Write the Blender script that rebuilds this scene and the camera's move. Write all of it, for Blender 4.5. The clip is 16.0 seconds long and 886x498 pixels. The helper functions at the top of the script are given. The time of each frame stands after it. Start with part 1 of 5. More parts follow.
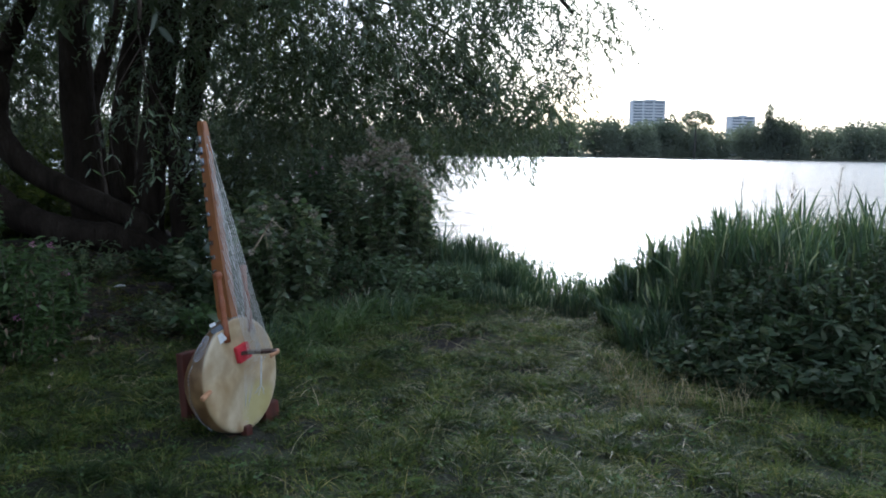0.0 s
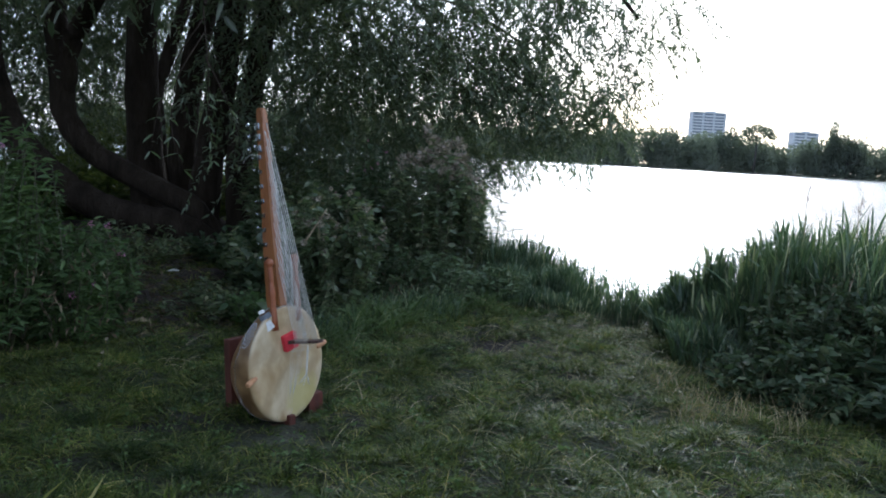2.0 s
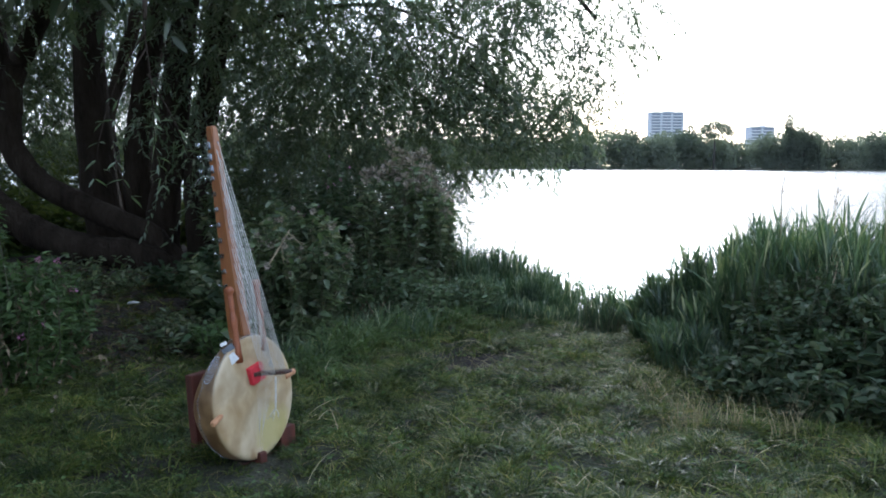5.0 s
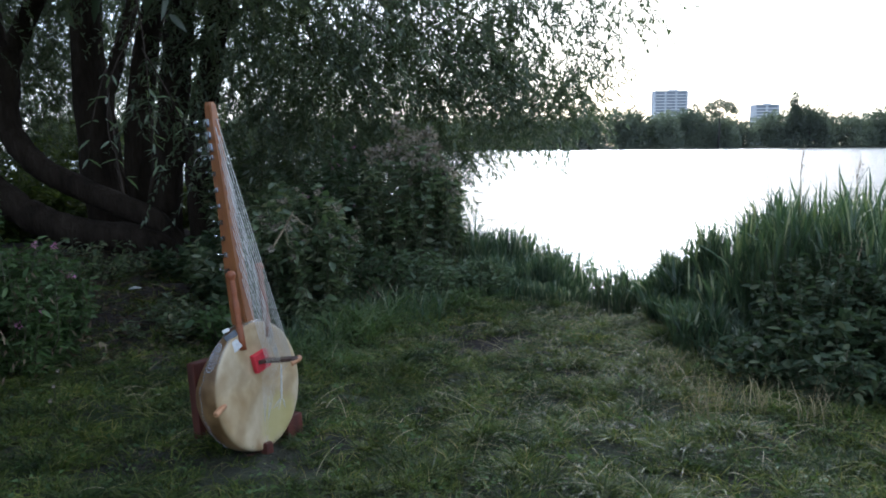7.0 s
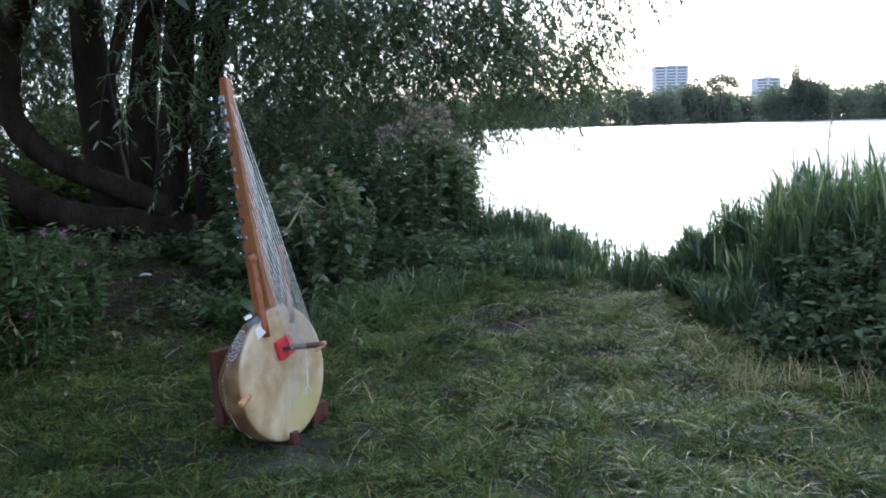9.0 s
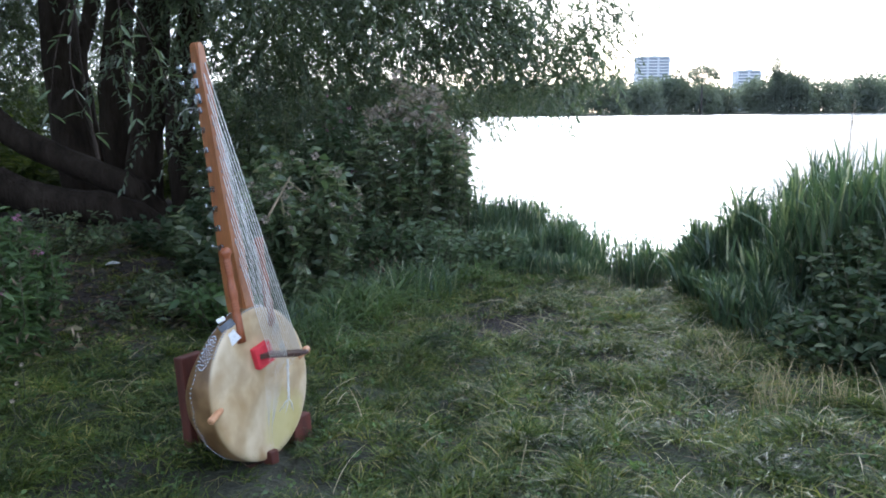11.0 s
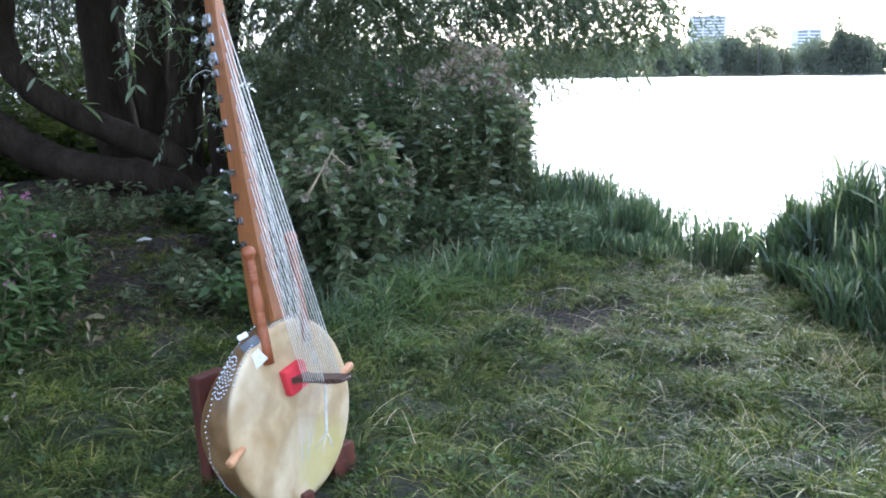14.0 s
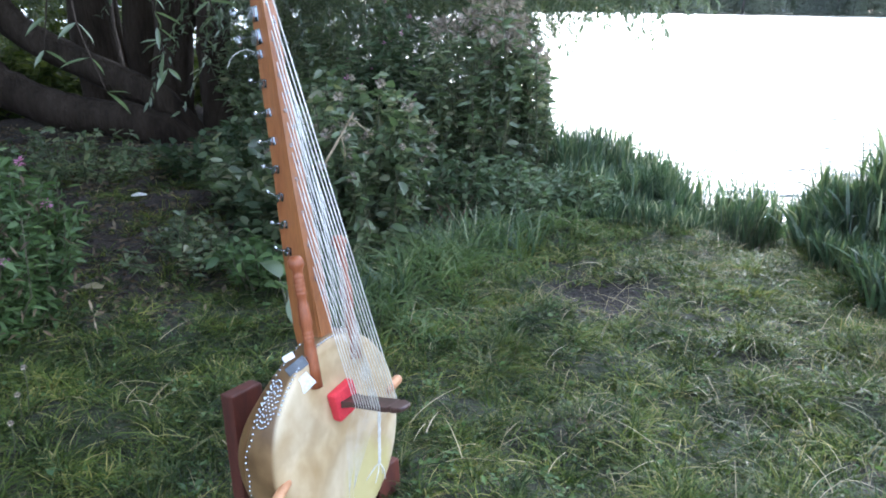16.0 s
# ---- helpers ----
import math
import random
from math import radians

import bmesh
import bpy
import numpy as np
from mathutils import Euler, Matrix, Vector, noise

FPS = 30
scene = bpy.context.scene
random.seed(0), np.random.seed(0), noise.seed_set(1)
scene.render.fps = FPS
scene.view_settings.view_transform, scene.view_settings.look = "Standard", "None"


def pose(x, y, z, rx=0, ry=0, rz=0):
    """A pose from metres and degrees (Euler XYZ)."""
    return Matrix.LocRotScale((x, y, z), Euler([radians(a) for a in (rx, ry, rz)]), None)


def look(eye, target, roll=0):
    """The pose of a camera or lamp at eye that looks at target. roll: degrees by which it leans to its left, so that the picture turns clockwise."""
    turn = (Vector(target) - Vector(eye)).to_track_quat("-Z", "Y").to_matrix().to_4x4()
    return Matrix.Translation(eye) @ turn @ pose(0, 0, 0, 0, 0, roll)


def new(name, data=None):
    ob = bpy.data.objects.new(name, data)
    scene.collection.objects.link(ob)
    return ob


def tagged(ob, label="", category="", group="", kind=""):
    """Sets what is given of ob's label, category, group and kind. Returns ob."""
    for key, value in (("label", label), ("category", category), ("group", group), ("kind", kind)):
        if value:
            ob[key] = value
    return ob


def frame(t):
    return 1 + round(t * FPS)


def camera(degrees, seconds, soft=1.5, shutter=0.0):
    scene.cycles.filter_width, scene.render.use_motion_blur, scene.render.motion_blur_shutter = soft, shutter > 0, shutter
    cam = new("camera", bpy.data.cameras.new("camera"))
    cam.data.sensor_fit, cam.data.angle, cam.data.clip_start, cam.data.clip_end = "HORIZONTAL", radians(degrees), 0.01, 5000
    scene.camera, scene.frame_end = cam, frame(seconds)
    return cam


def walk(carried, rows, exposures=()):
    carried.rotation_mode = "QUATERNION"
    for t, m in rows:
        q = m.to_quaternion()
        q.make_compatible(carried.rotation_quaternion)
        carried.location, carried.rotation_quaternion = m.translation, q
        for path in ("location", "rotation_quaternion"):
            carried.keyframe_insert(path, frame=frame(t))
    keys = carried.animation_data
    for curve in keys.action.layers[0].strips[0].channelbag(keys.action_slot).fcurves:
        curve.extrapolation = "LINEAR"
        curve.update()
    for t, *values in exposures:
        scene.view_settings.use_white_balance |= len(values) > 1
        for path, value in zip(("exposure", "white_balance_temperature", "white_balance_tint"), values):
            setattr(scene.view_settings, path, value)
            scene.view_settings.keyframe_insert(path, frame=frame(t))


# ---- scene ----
cam = camera(55.3, 16.0, soft=1.9)
PATH = [
    (0, (0.197, -0.399, 1.197), (0.163, 1.587, 0.967), 0.9),
    (0.5, (0.186, -0.394, 1.197), (0.083, 1.595, 1.019), 2.0),
    (1, (0.19, -0.409, 1.177), (0.03, 1.579, 1.022), 1.4),
    (1.5, (0.184, -0.382, 1.17), (0.022, 1.596, 0.925), 1.4),
    (2, (0.183, -0.35, 1.171), (0.032, 1.631, 0.942), 3.4),
    (2.5, (0.189, -0.336, 1.179), (-0.038, 1.639, 0.957), 2.3),
    (3, (0.198, -0.319, 1.184), (0.043, 1.666, 0.993), 3.4),
    (3.5, (0.187, -0.288, 1.179), (0.075, 1.699, 0.98), 1.8),
    (4, (0.161, -0.243, 1.176), (0.099, 1.748, 0.994), 0.7),
    (6.5, (0.16, -0.038, 1.133), (0.051, 1.946, 0.904), -0.6),
    (7, (0.129, -0.005, 1.136), (0.04, 1.979, 0.896), -0.4),
    (7.5, (0.067, 0.022, 1.116), (-0.068, 1.993, 0.806), 0.6),
    (8, (0.074, 0.03, 1.117), (-0.081, 2.003, 0.827), -1.0),
    (8.5, (0.068, 0.045, 1.114), (-0.046, 2.022, 0.828), -2.0),
    (9, (0.027, 0.125, 1.113), (-0.068, 2.102, 0.828), -1.6),
    (9.5, (-0.002, 0.185, 1.107), (-0.081, 2.161, 0.808), -1.7),
    (12, (-0.121, 0.666, 1.079), (-0.167, 2.637, 0.747), 0.2),
    (12.5, (-0.158, 0.711, 1.085), (-0.268, 2.678, 0.737), 0.1),
    (13, (-0.166, 0.822, 1.1), (-0.338, 2.786, 0.761), -0.2),
    (13.5, (-0.143, 0.942, 1.099), (-0.351, 2.895, 0.719), -0.4),
    (14, (-0.144, 1.033, 1.091), (-0.304, 2.986, 0.69), -0.7),
    (14.5, (-0.204, 1.139, 1.077), (-0.261, 3.091, 0.646), -0.5),
    (15, (-0.276, 1.193, 1.094), (-0.304, 3.141, 0.643), -0.3),
    (15.5, (-0.343, 1.245, 1.125), (-0.413, 3.186, 0.65), 0.6),
    (16, (-0.371, 1.296, 1.205), (-0.474, 3.215, 0.652), 0.9),
]
EXPOSURES = [(t, ev, 5350, 11 if t < 9 else 14) for t, ev in ((0.0, 0.45), (1.2, 0.4), (3.0, 0.9), (4.0, 0.99), (6.5, 0.73), (7.5, 0.66), (8.0, 0.78), (9.0, 1.1), (9.5, 1.12), (12.0, 1.67), (13.5, 1.8), (14.0, 1.99), (14.5, 2.02), (16.0, 2.19))]
walk(cam, [(t, look(eye, target, roll)) for t, eye, target, roll in PATH], EXPOSURES)

# ---- world, sun, exposure ----
SUN_AZ, SUN_EL = radians(10), radians(20)
world = bpy.data.worlds.new("sky")
scene.world = world
world.use_nodes = True
wn = world.node_tree
wn.nodes.clear()
sky = wn.nodes.new("ShaderNodeTexSky")
sky.sky_type = "NISHITA"
sky.sun_disc = False
sky.sun_elevation, sky.sun_rotation = SUN_EL, SUN_AZ
sky.air_density, sky.dust_density, sky.ozone_density = 1.0, 1.2, 1.0
bg = wn.nodes.new("ShaderNodeBackground")
bg.inputs["Strength"].default_value = 0.12
wout = wn.nodes.new("ShaderNodeOutputWorld")
veil = wn.nodes.new("ShaderNodeMix")
veil.data_type = "RGBA"
veil.inputs[0].default_value = 0.6
veil.inputs[7].default_value = (9.2, 9.7, 10.4, 1)
wn.links.new(sky.outputs[0], veil.inputs[6])
wn.links.new(veil.outputs[2], bg.inputs[0])
wn.links.new(bg.outputs[0], wout.inputs[0])
sun = new("sun", bpy.data.lights.new("sun", "SUN"))
sun.data.energy, sun.data.angle, sun.data.color = 1.7, radians(18), (1.0, 0.95, 0.86)
sun.matrix_world = look((60 * math.sin(SUN_AZ) * math.cos(SUN_EL), 60 * math.cos(SUN_AZ) * math.cos(SUN_EL), 60 * math.sin(SUN_EL)), (0, 0, 0))

# ---- materials ----


def nodes_of(name):
    m = bpy.data.materials.new(name)
    m.use_nodes = True
    t = m.node_tree
    return m, t, t.nodes["Principled BSDF"]


def ramp(t, fac, stops):
    r = t.nodes.new("ShaderNodeValToRGB")
    el = r.color_ramp.elements
    while len(el) < len(stops):
        el.new(0.5)
    for e, (p, c) in zip(el, stops):
        e.position, e.color = p, (*c, 1)
    t.links.new(fac, r.inputs[0])
    return r.outputs[0]


def noise_of(t, scale, detail=4.0, stretch=None):
    co = t.nodes.new("ShaderNodeTexCoord")
    n = t.nodes.new("ShaderNodeTexNoise")
    n.inputs["Scale"].default_value, n.inputs["Detail"].default_value = scale, detail
    src = co.outputs["Object"]
    if stretch:
        mp = t.nodes.new("ShaderNodeMapping")
        mp.inputs["Scale"].default_value = stretch
        t.links.new(src, mp.inputs[0])
        src = mp.outputs[0]
    t.links.new(src, n.inputs["Vector"])
    return n.outputs["Fac"]


def mixed(t, fac, a, b, mode="MIX"):
    m = t.nodes.new("ShaderNodeMix")
    m.data_type, m.blend_type = "RGBA", mode
    for src, i in ((fac, 0), (a, 6), (b, 7)):
        if isinstance(src, (int, float)):
            m.inputs[i].default_value = src
        elif isinstance(src, tuple):
            m.inputs[i].default_value = (*src, 1)
        else:
            t.links.new(src, m.inputs[i])
    return m.outputs[2]


def bump(t, bsdf, height, strength, distance):
    b = t.nodes.new("ShaderNodeBump")
    b.inputs["Strength"].default_value, b.inputs["Distance"].default_value = strength, distance
    t.links.new(height, b.inputs["Height"])
    t.links.new(b.outputs[0], bsdf.inputs["Normal"])


def solid(name, c1, c2, rough=0.6, metal=0.0, scale=20.0, fine=120.0, relief=0.3, depth=0.002, stretch=None, coat=0.0):
    """A surface whose colour wanders between two tones, with fine grain and relief."""
    m, t, b = nodes_of(name)
    big, small = noise_of(t, scale, 4, stretch), noise_of(t, fine, 3, stretch)
    col = ramp(t, big, [(0.3, c1), (0.7, c2)])
    grey = ramp(t, small, [(0.3, (0.72, 0.72, 0.72)), (0.7, (1.0, 1.0, 1.0))])
    t.links.new(mixed(t, 1.0, col, grey, "MULTIPLY"), b.inputs["Base Color"])
    b.inputs["Roughness"].default_value, b.inputs["Metallic"].default_value = rough, metal
    b.inputs["Coat Weight"].default_value = coat
    bump(t, b, small, relief, depth)
    return m


def leafy(name, stops, rough=0.45, through_light=0.35, scale=3.0, gloss=0.4, low=(0.7, 0.72, 0.7), high=(1.25, 1.2, 1.08)):
    """Leaves: each takes its own tone, patches vary, and light shines through."""
    m, t, b = nodes_of(name)
    geo = t.nodes.new("ShaderNodeNewGeometry")
    col = ramp(t, geo.outputs["Random Per Island"], stops)
    patch = ramp(t, noise_of(t, scale, 3), [(0.32, low), (0.68, high)])
    col = mixed(t, 1.0, col, patch, "MULTIPLY")
    t.links.new(col, b.inputs["Base Color"])
    b.inputs["Roughness"].default_value = rough
    b.inputs["Specular IOR Level"].default_value = gloss
    tr = t.nodes.new("ShaderNodeBsdfTranslucent")
    t.links.new(mixed(t, 1.0, col, (1.12, 1.18, 0.72), "MULTIPLY"), tr.inputs[0])
    mx = t.nodes.new("ShaderNodeMixShader")
    mx.inputs[0].default_value = through_light
    t.links.new(b.outputs[0], mx.inputs[1])
    t.links.new(tr.outputs[0], mx.inputs[2])
    t.links.new(mx.outputs[0], t.nodes["Material Output"].inputs[0])
    return m


def ground_material():
    m, t, b = nodes_of("soil_and_thatch")
    soil = ramp(t, noise_of(t, 9, 6), [(0.3, (0.014, 0.014, 0.008)), (0.7, (0.031, 0.028, 0.017))])
    thatch = ramp(t, noise_of(t, 30, 6), [(0.3, (0.02, 0.03, 0.012)), (0.75, (0.062, 0.07, 0.032))])
    share = ramp(t, noise_of(t, 1.3, 4), [(0.35, (0, 0, 0)), (0.65, (1, 1, 1))])
    col = mixed(t, share, thatch, soil)
    co = t.nodes.new("ShaderNodeTexCoord")
    sep = t.nodes.new("ShaderNodeSeparateXYZ")
    t.links.new(co.outputs["Object"], sep.inputs[0])
    masks = []
    for axis_out, lo, hi in ((0, -1.25, -1.75), (1, 3.8, 4.6)):
        mr = t.nodes.new("ShaderNodeMapRange")
        mr.inputs[1].default_value, mr.inputs[2].default_value = lo, hi
        t.links.new(sep.outputs[axis_out], mr.inputs[0])
        masks.append(mr.outputs[0])
    both = t.nodes.new("ShaderNodeMath")
    both.operation = "MULTIPLY"
    t.links.new(masks[0], both.inputs[0])
    t.links.new(masks[1], both.inputs[1])
    mud = ramp(t, noise_of(t, 22, 6), [(0.3, (0.017, 0.012, 0.009)), (0.7, (0.044, 0.032, 0.024))])
    col = mixed(t, both.outputs[0], col, mud)
    far = t.nodes.new("ShaderNodeVectorMath")
    far.operation = "DISTANCE"
    far.inputs[1].default_value = (0.11, 4.86, 0.0)
    t.links.new(co.outputs["Object"], far.inputs[0])
    col = mixed(t, ramp(t, far.outputs["Value"], [(0.22, (1, 1, 1)), (0.4, (0, 0, 0))]), col, ramp(t, noise_of(t, 28, 6), [(0.3, (0.011, 0.008, 0.006)), (0.7, (0.032, 0.024, 0.018))]))
    t.links.new(col, b.inputs["Base Color"])
    b.inputs["Roughness"].default_value = 0.95
    bump(t, b, noise_of(t, 45, 8), 1.0, 0.04)
    return m


def water_material():
    m, t, b = nodes_of("lake_water")
    b.inputs["Base Color"].default_value = (0.03, 0.04, 0.035, 1)
    b.inputs["Roughness"].default_value = 0.17
    b.inputs["IOR"].default_value = 1.33
    a, c = noise_of(t, 1.1, 3, (0.3, 1.0, 1.0)), noise_of(t, 6.0, 3, (0.45, 1.0, 1.0))
    s = t.nodes.new("ShaderNodeMath")
    s.operation = "MULTIPLY_ADD"
    s.inputs[1].default_value = 0.25
    t.links.new(c, s.inputs[0])
    t.links.new(a, s.inputs[2])
    bump(t, b, s.outputs[0], 1.0, 0.3)
    return m


M_GROUND, M_WATER = ground_material(), water_material()
M_GRASS = leafy("grass_green", [(0.0, (0.017, 0.031, 0.009)), (0.4, (0.05, 0.083, 0.02)), (0.8, (0.12, 0.156, 0.043)), (0.93, (0.2, 0.205, 0.078)), (1.0, (0.34, 0.3, 0.175))], 0.46, 0.4, 4.0, 0.3, (0.46, 0.54, 0.5), (1.45, 1.34, 0.98))
M_NETTLE = leafy("nettle_leaf", [(0.0, (0.085, 0.13, 0.07)), (0.8, (0.14, 0.19, 0.115)), (1.0, (0.2, 0.24, 0.16))], 0.5, 0.45, 3.0, 0.5)
M_LUSH = leafy("lush_grass", [(0.0, (0.06, 0.105, 0.035)), (0.7, (0.11, 0.165, 0.06)), (1.0, (0.18, 0.22, 0.1))], 0.45, 0.42, 4.0, 0.35)
M_STRAW = leafy("grass_dry", [(0.0, (0.16, 0.135, 0.075)), (0.6, (0.29, 0.25, 0.16)), (1.0, (0.5, 0.44, 0.32))], 0.6, 0.25, 2.0, 0.2)
# Palest two stops are dead blades, added to put glints into the colour.
M_REED = leafy("reed_green", [(0.0, (0.042, 0.076, 0.046)), (0.6, (0.082, 0.128, 0.074)), (0.86, (0.14, 0.178, 0.1)), (0.95, (0.23, 0.255, 0.165)), (1.0, (0.48, 0.47, 0.39))], 0.38, 0.42, 2.0, 0.65, (0.6, 0.65, 0.65), (1.35, 1.3, 1.1))
# Dark dock tone; also carries shade put into the colour of other plants.
M_DOCK_SHADE = leafy("dock_and_shade_leaf", [(0.0, (0.04, 0.066, 0.036)), (0.7, (0.068, 0.1, 0.055)), (1.0, (0.12, 0.14, 0.085))], 0.6, 0.38, 2.0, 0.25, (0.6, 0.62, 0.6), (1.4, 1.35, 1.2))
M_WILLOW = leafy("willow_leaf", [(0.0, (0.065, 0.095, 0.055)), (0.7, (0.108, 0.145, 0.085)), (1.0, (0.2, 0.22, 0.165))], 0.34, 0.42, 1.0, 0.9)
M_BUSH = leafy("bush_leaf", [(0.0, (0.066, 0.1, 0.05)), (0.6, (0.118, 0.162, 0.088)), (0.9, (0.185, 0.215, 0.135)), (1.0, (0.24, 0.235, 0.16))], 0.4, 0.45, 3.0, 0.75, (0.6, 0.62, 0.6), (1.4, 1.35, 1.2))
M_HERB = leafy("herb_leaf", [(0.0, (0.065, 0.12, 0.045)), (1.0, (0.13, 0.195, 0.078))], 0.5, 0.42, 3.0)
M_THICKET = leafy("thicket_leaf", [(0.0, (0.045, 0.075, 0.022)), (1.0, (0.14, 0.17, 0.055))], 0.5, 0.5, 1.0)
# Distance haze is put into this pale blue-grey leaf colour.
M_FAR_HAZE = leafy("far_haze_leaf", [(0.0, (0.185, 0.212, 0.218)), (1.0, (0.245, 0.272, 0.272))], 0.8, 0.65, 0.05, 0.1)
M_LITTER = leafy("dead_leaf", [(0.0, (0.06, 0.045, 0.03)), (0.8, (0.14, 0.105, 0.07)), (1.0, (0.26, 0.21, 0.15))], 0.8, 0.1, 3.0, 0.2)
M_FLUFF = leafy("seed_fluff", [(0.0, (0.26, 0.22, 0.205)), (1.0, (0.46, 0.4, 0.385))], 0.9, 0.3, 8.0, 0.1)
M_MAUVE = leafy("mauve_petal", [(0.0, (0.42, 0.16, 0.36)), (1.0, (0.58, 0.28, 0.5))], 0.6, 0.3, 8.0, 0.2)
M_BARK = solid("willow_bark", (0.025, 0.0185, 0.014), (0.066, 0.051, 0.038), 0.95, 0, 6, 40, 1.0, 0.03, (1, 1, 0.25))
M_BARK.node_tree.nodes["Principled BSDF"].inputs["Specular IOR Level"].default_value = 0.12
M_STEM = solid("green_stem", (0.05, 0.06, 0.025), (0.11, 0.10, 0.05), 0.7)
M_DEADWOOD = solid("dead_stalk", (0.22, 0.17, 0.10), (0.38, 0.31, 0.2), 0.75, 0, 15, 90, 0.4, 0.002)
M_DEADSTEM = solid("dead_red_stem", (0.11, 0.055, 0.035), (0.2, 0.11, 0.07), 0.8, 0, 15, 90, 0.4, 0.002)
M_FARBARK = solid("far_bark", (0.05, 0.045, 0.04), (0.09, 0.08, 0.07), 0.9, 0, 1, 5)
M_NECK = solid("orange_hardwood", (0.26, 0.092, 0.028), (0.39, 0.16, 0.05), 0.38, 0, 5, 60, 0.15, 0.0006, (6, 0.6, 6), 0.25)
M_HANDLE = solid("red_hardwood", (0.21, 0.055, 0.017), (0.31, 0.095, 0.03), 0.5, 0, 8, 80, 0.15, 0.0006, (5, 0.7, 5), 0.06)
M_STAND = solid("stained_stand_wood", (0.05, 0.012, 0.007), (0.105, 0.024, 0.012), 0.6, 0, 6, 70, 0.2, 0.0008, (5, 0.7, 5), 0.0)
M_BRIDGE = solid("dark_bridge_wood", (0.035, 0.017, 0.013), (0.08, 0.04, 0.03), 0.4, 0, 12, 90, 0.2, 0.0006)
M_PEG = solid("pale_peg_wood", (0.42, 0.2, 0.09), (0.55, 0.29, 0.14), 0.5, 0, 10, 80, 0.15, 0.0006)
M_GOURD = solid("brown_gourd", (0.15, 0.078, 0.028), (0.27, 0.15, 0.058), 0.45, 0, 7, 60, 0.2, 0.001)
M_FELT = solid("red_cushion_cloth", (0.55, 0.02, 0.035), (0.68, 0.04, 0.055), 0.75, 0, 20, 300, 0.4, 0.0008)
M_CHROME = solid("chrome", (0.45, 0.47, 0.5), (0.6, 0.62, 0.65), 0.2, 1.0, 30, 200, 0.05, 0.0002)
M_STRING = solid("nylon_string", (0.62, 0.6, 0.54), (0.75, 0.73, 0.68), 0.35, 0, 20, 100, 0.05, 0.0002)
M_CLOTH = solid("dark_strap_cloth", (0.06, 0.068, 0.08), (0.13, 0.145, 0.165), 0.7, 0, 40, 300, 0.5, 0.0008)
M_PAPER = solid("white_card", (0.7, 0.7, 0.69), (0.82, 0.82, 0.8), 0.7, 0, 30, 200, 0.15, 0.0005)
M_CONCRETE = solid("tower_wall", (0.62, 0.64, 0.67), (0.7, 0.72, 0.75), 0.85, 0, 0.1, 1.0, 0.2, 0.02)
M_SLAB = solid("tower_band", (0.78, 0.79, 0.8), (0.84, 0.85, 0.86), 0.8, 0, 0.1, 1.0, 0.2, 0.02)
M_PANE = solid("tower_glass", (0.24, 0.27, 0.31), (0.32, 0.35, 0.39), 0.15, 0, 0.2, 2.0, 0.02, 0.01)


def hide_material():
    """Goat hide over the gourd: cream face with tan stains and a yellow-green streak, browner round the sides."""
    m, t, b = nodes_of("stretched_hide")
    co = t.nodes.new("ShaderNodeTexCoord")
    sep = t.nodes.new("ShaderNodeSeparateXYZ")
    t.links.new(co.outputs["Object"], sep.inputs[0])
    base = ramp(t, noise_of(t, 7, 5), [(0.25, (0.36, 0.25, 0.13)), (0.5, (0.51, 0.395, 0.235)), (0.8, (0.6, 0.49, 0.335))])
    vein = ramp(t, noise_of(t, 11, 4, (1.3, 0.9, 1)), [(0.32, (0.74, 0.66, 0.52)), (0.6, (1, 1, 1))])
    col = mixed(t, 0.9, base, vein, "MULTIPLY")
    blot = ramp(t, noise_of(t, 5.5, 6), [(0.46, (0, 0, 0)), (0.56, (0.7, 0.7, 0.7))])
    col = mixed(t, blot, col, (0.33, 0.24, 0.13))
    pale = ramp(t, noise_of(t, 4.0, 5, (1.0, 0.6, 1.0)), [(0.52, (0, 0, 0)), (0.6, (0.5, 0.5, 0.5))])
    col = mixed(t, pale, col, (0.66, 0.57, 0.4))
    side = t.nodes.new("ShaderNodeMapRange")
    for i, v in ((1, -0.007), (2, -0.017), (3, 0.0), (4, 1.0)):
        side.inputs[i].default_value = v
    t.links.new(sep.outputs[2], side.inputs[0])
    tan = ramp(t, noise_of(t, 10, 5), [(0.35, (0.1, 0.055, 0.021)), (0.65, (0.24, 0.148, 0.065))])
    col = mixed(t, side.outputs[0], col, tan)
    sp = t.nodes.new("ShaderNodeVectorMath")
    sp.operation = "DISTANCE"
    sp.inputs[1].default_value = (0.075, -0.15, 0.0)
    t.links.new(co.outputs["Object"], sp.inputs[0])
    edge = t.nodes.new("ShaderNodeMath")
    edge.operation = "MULTIPLY_ADD"
    edge.inputs[1].default_value = -0.12
    t.links.new(noise_of(t, 18, 5), edge.inputs[0])
    t.links.new(sp.outputs["Value"], edge.inputs[2])
    stain = ramp(t, edge.outputs[0], [(0.0, (0.55, 0.55, 0.55)), (0.05, (0, 0, 0))])
    col = mixed(t, stain, col, (0.42, 0.37, 0.1))
    t.links.new(col, b.inputs["Base Color"])
    b.inputs["Roughness"].default_value = 0.42
    bump(t, b, noise_of(t, 25, 5), 0.25, 0.003)
    return m


M_HIDE = hide_material()

# ---- geometry helpers ----


def mesh_from(name, verts, faces, smooth=False):
    me = bpy.data.meshes.new(name)
    me.from_pydata([tuple(v) for v in verts], [], [tuple(f) for f in faces])
    if smooth:
        me.polygons.foreach_set("use_smooth", [True] * len(me.polygons))
    me.update()
    return me


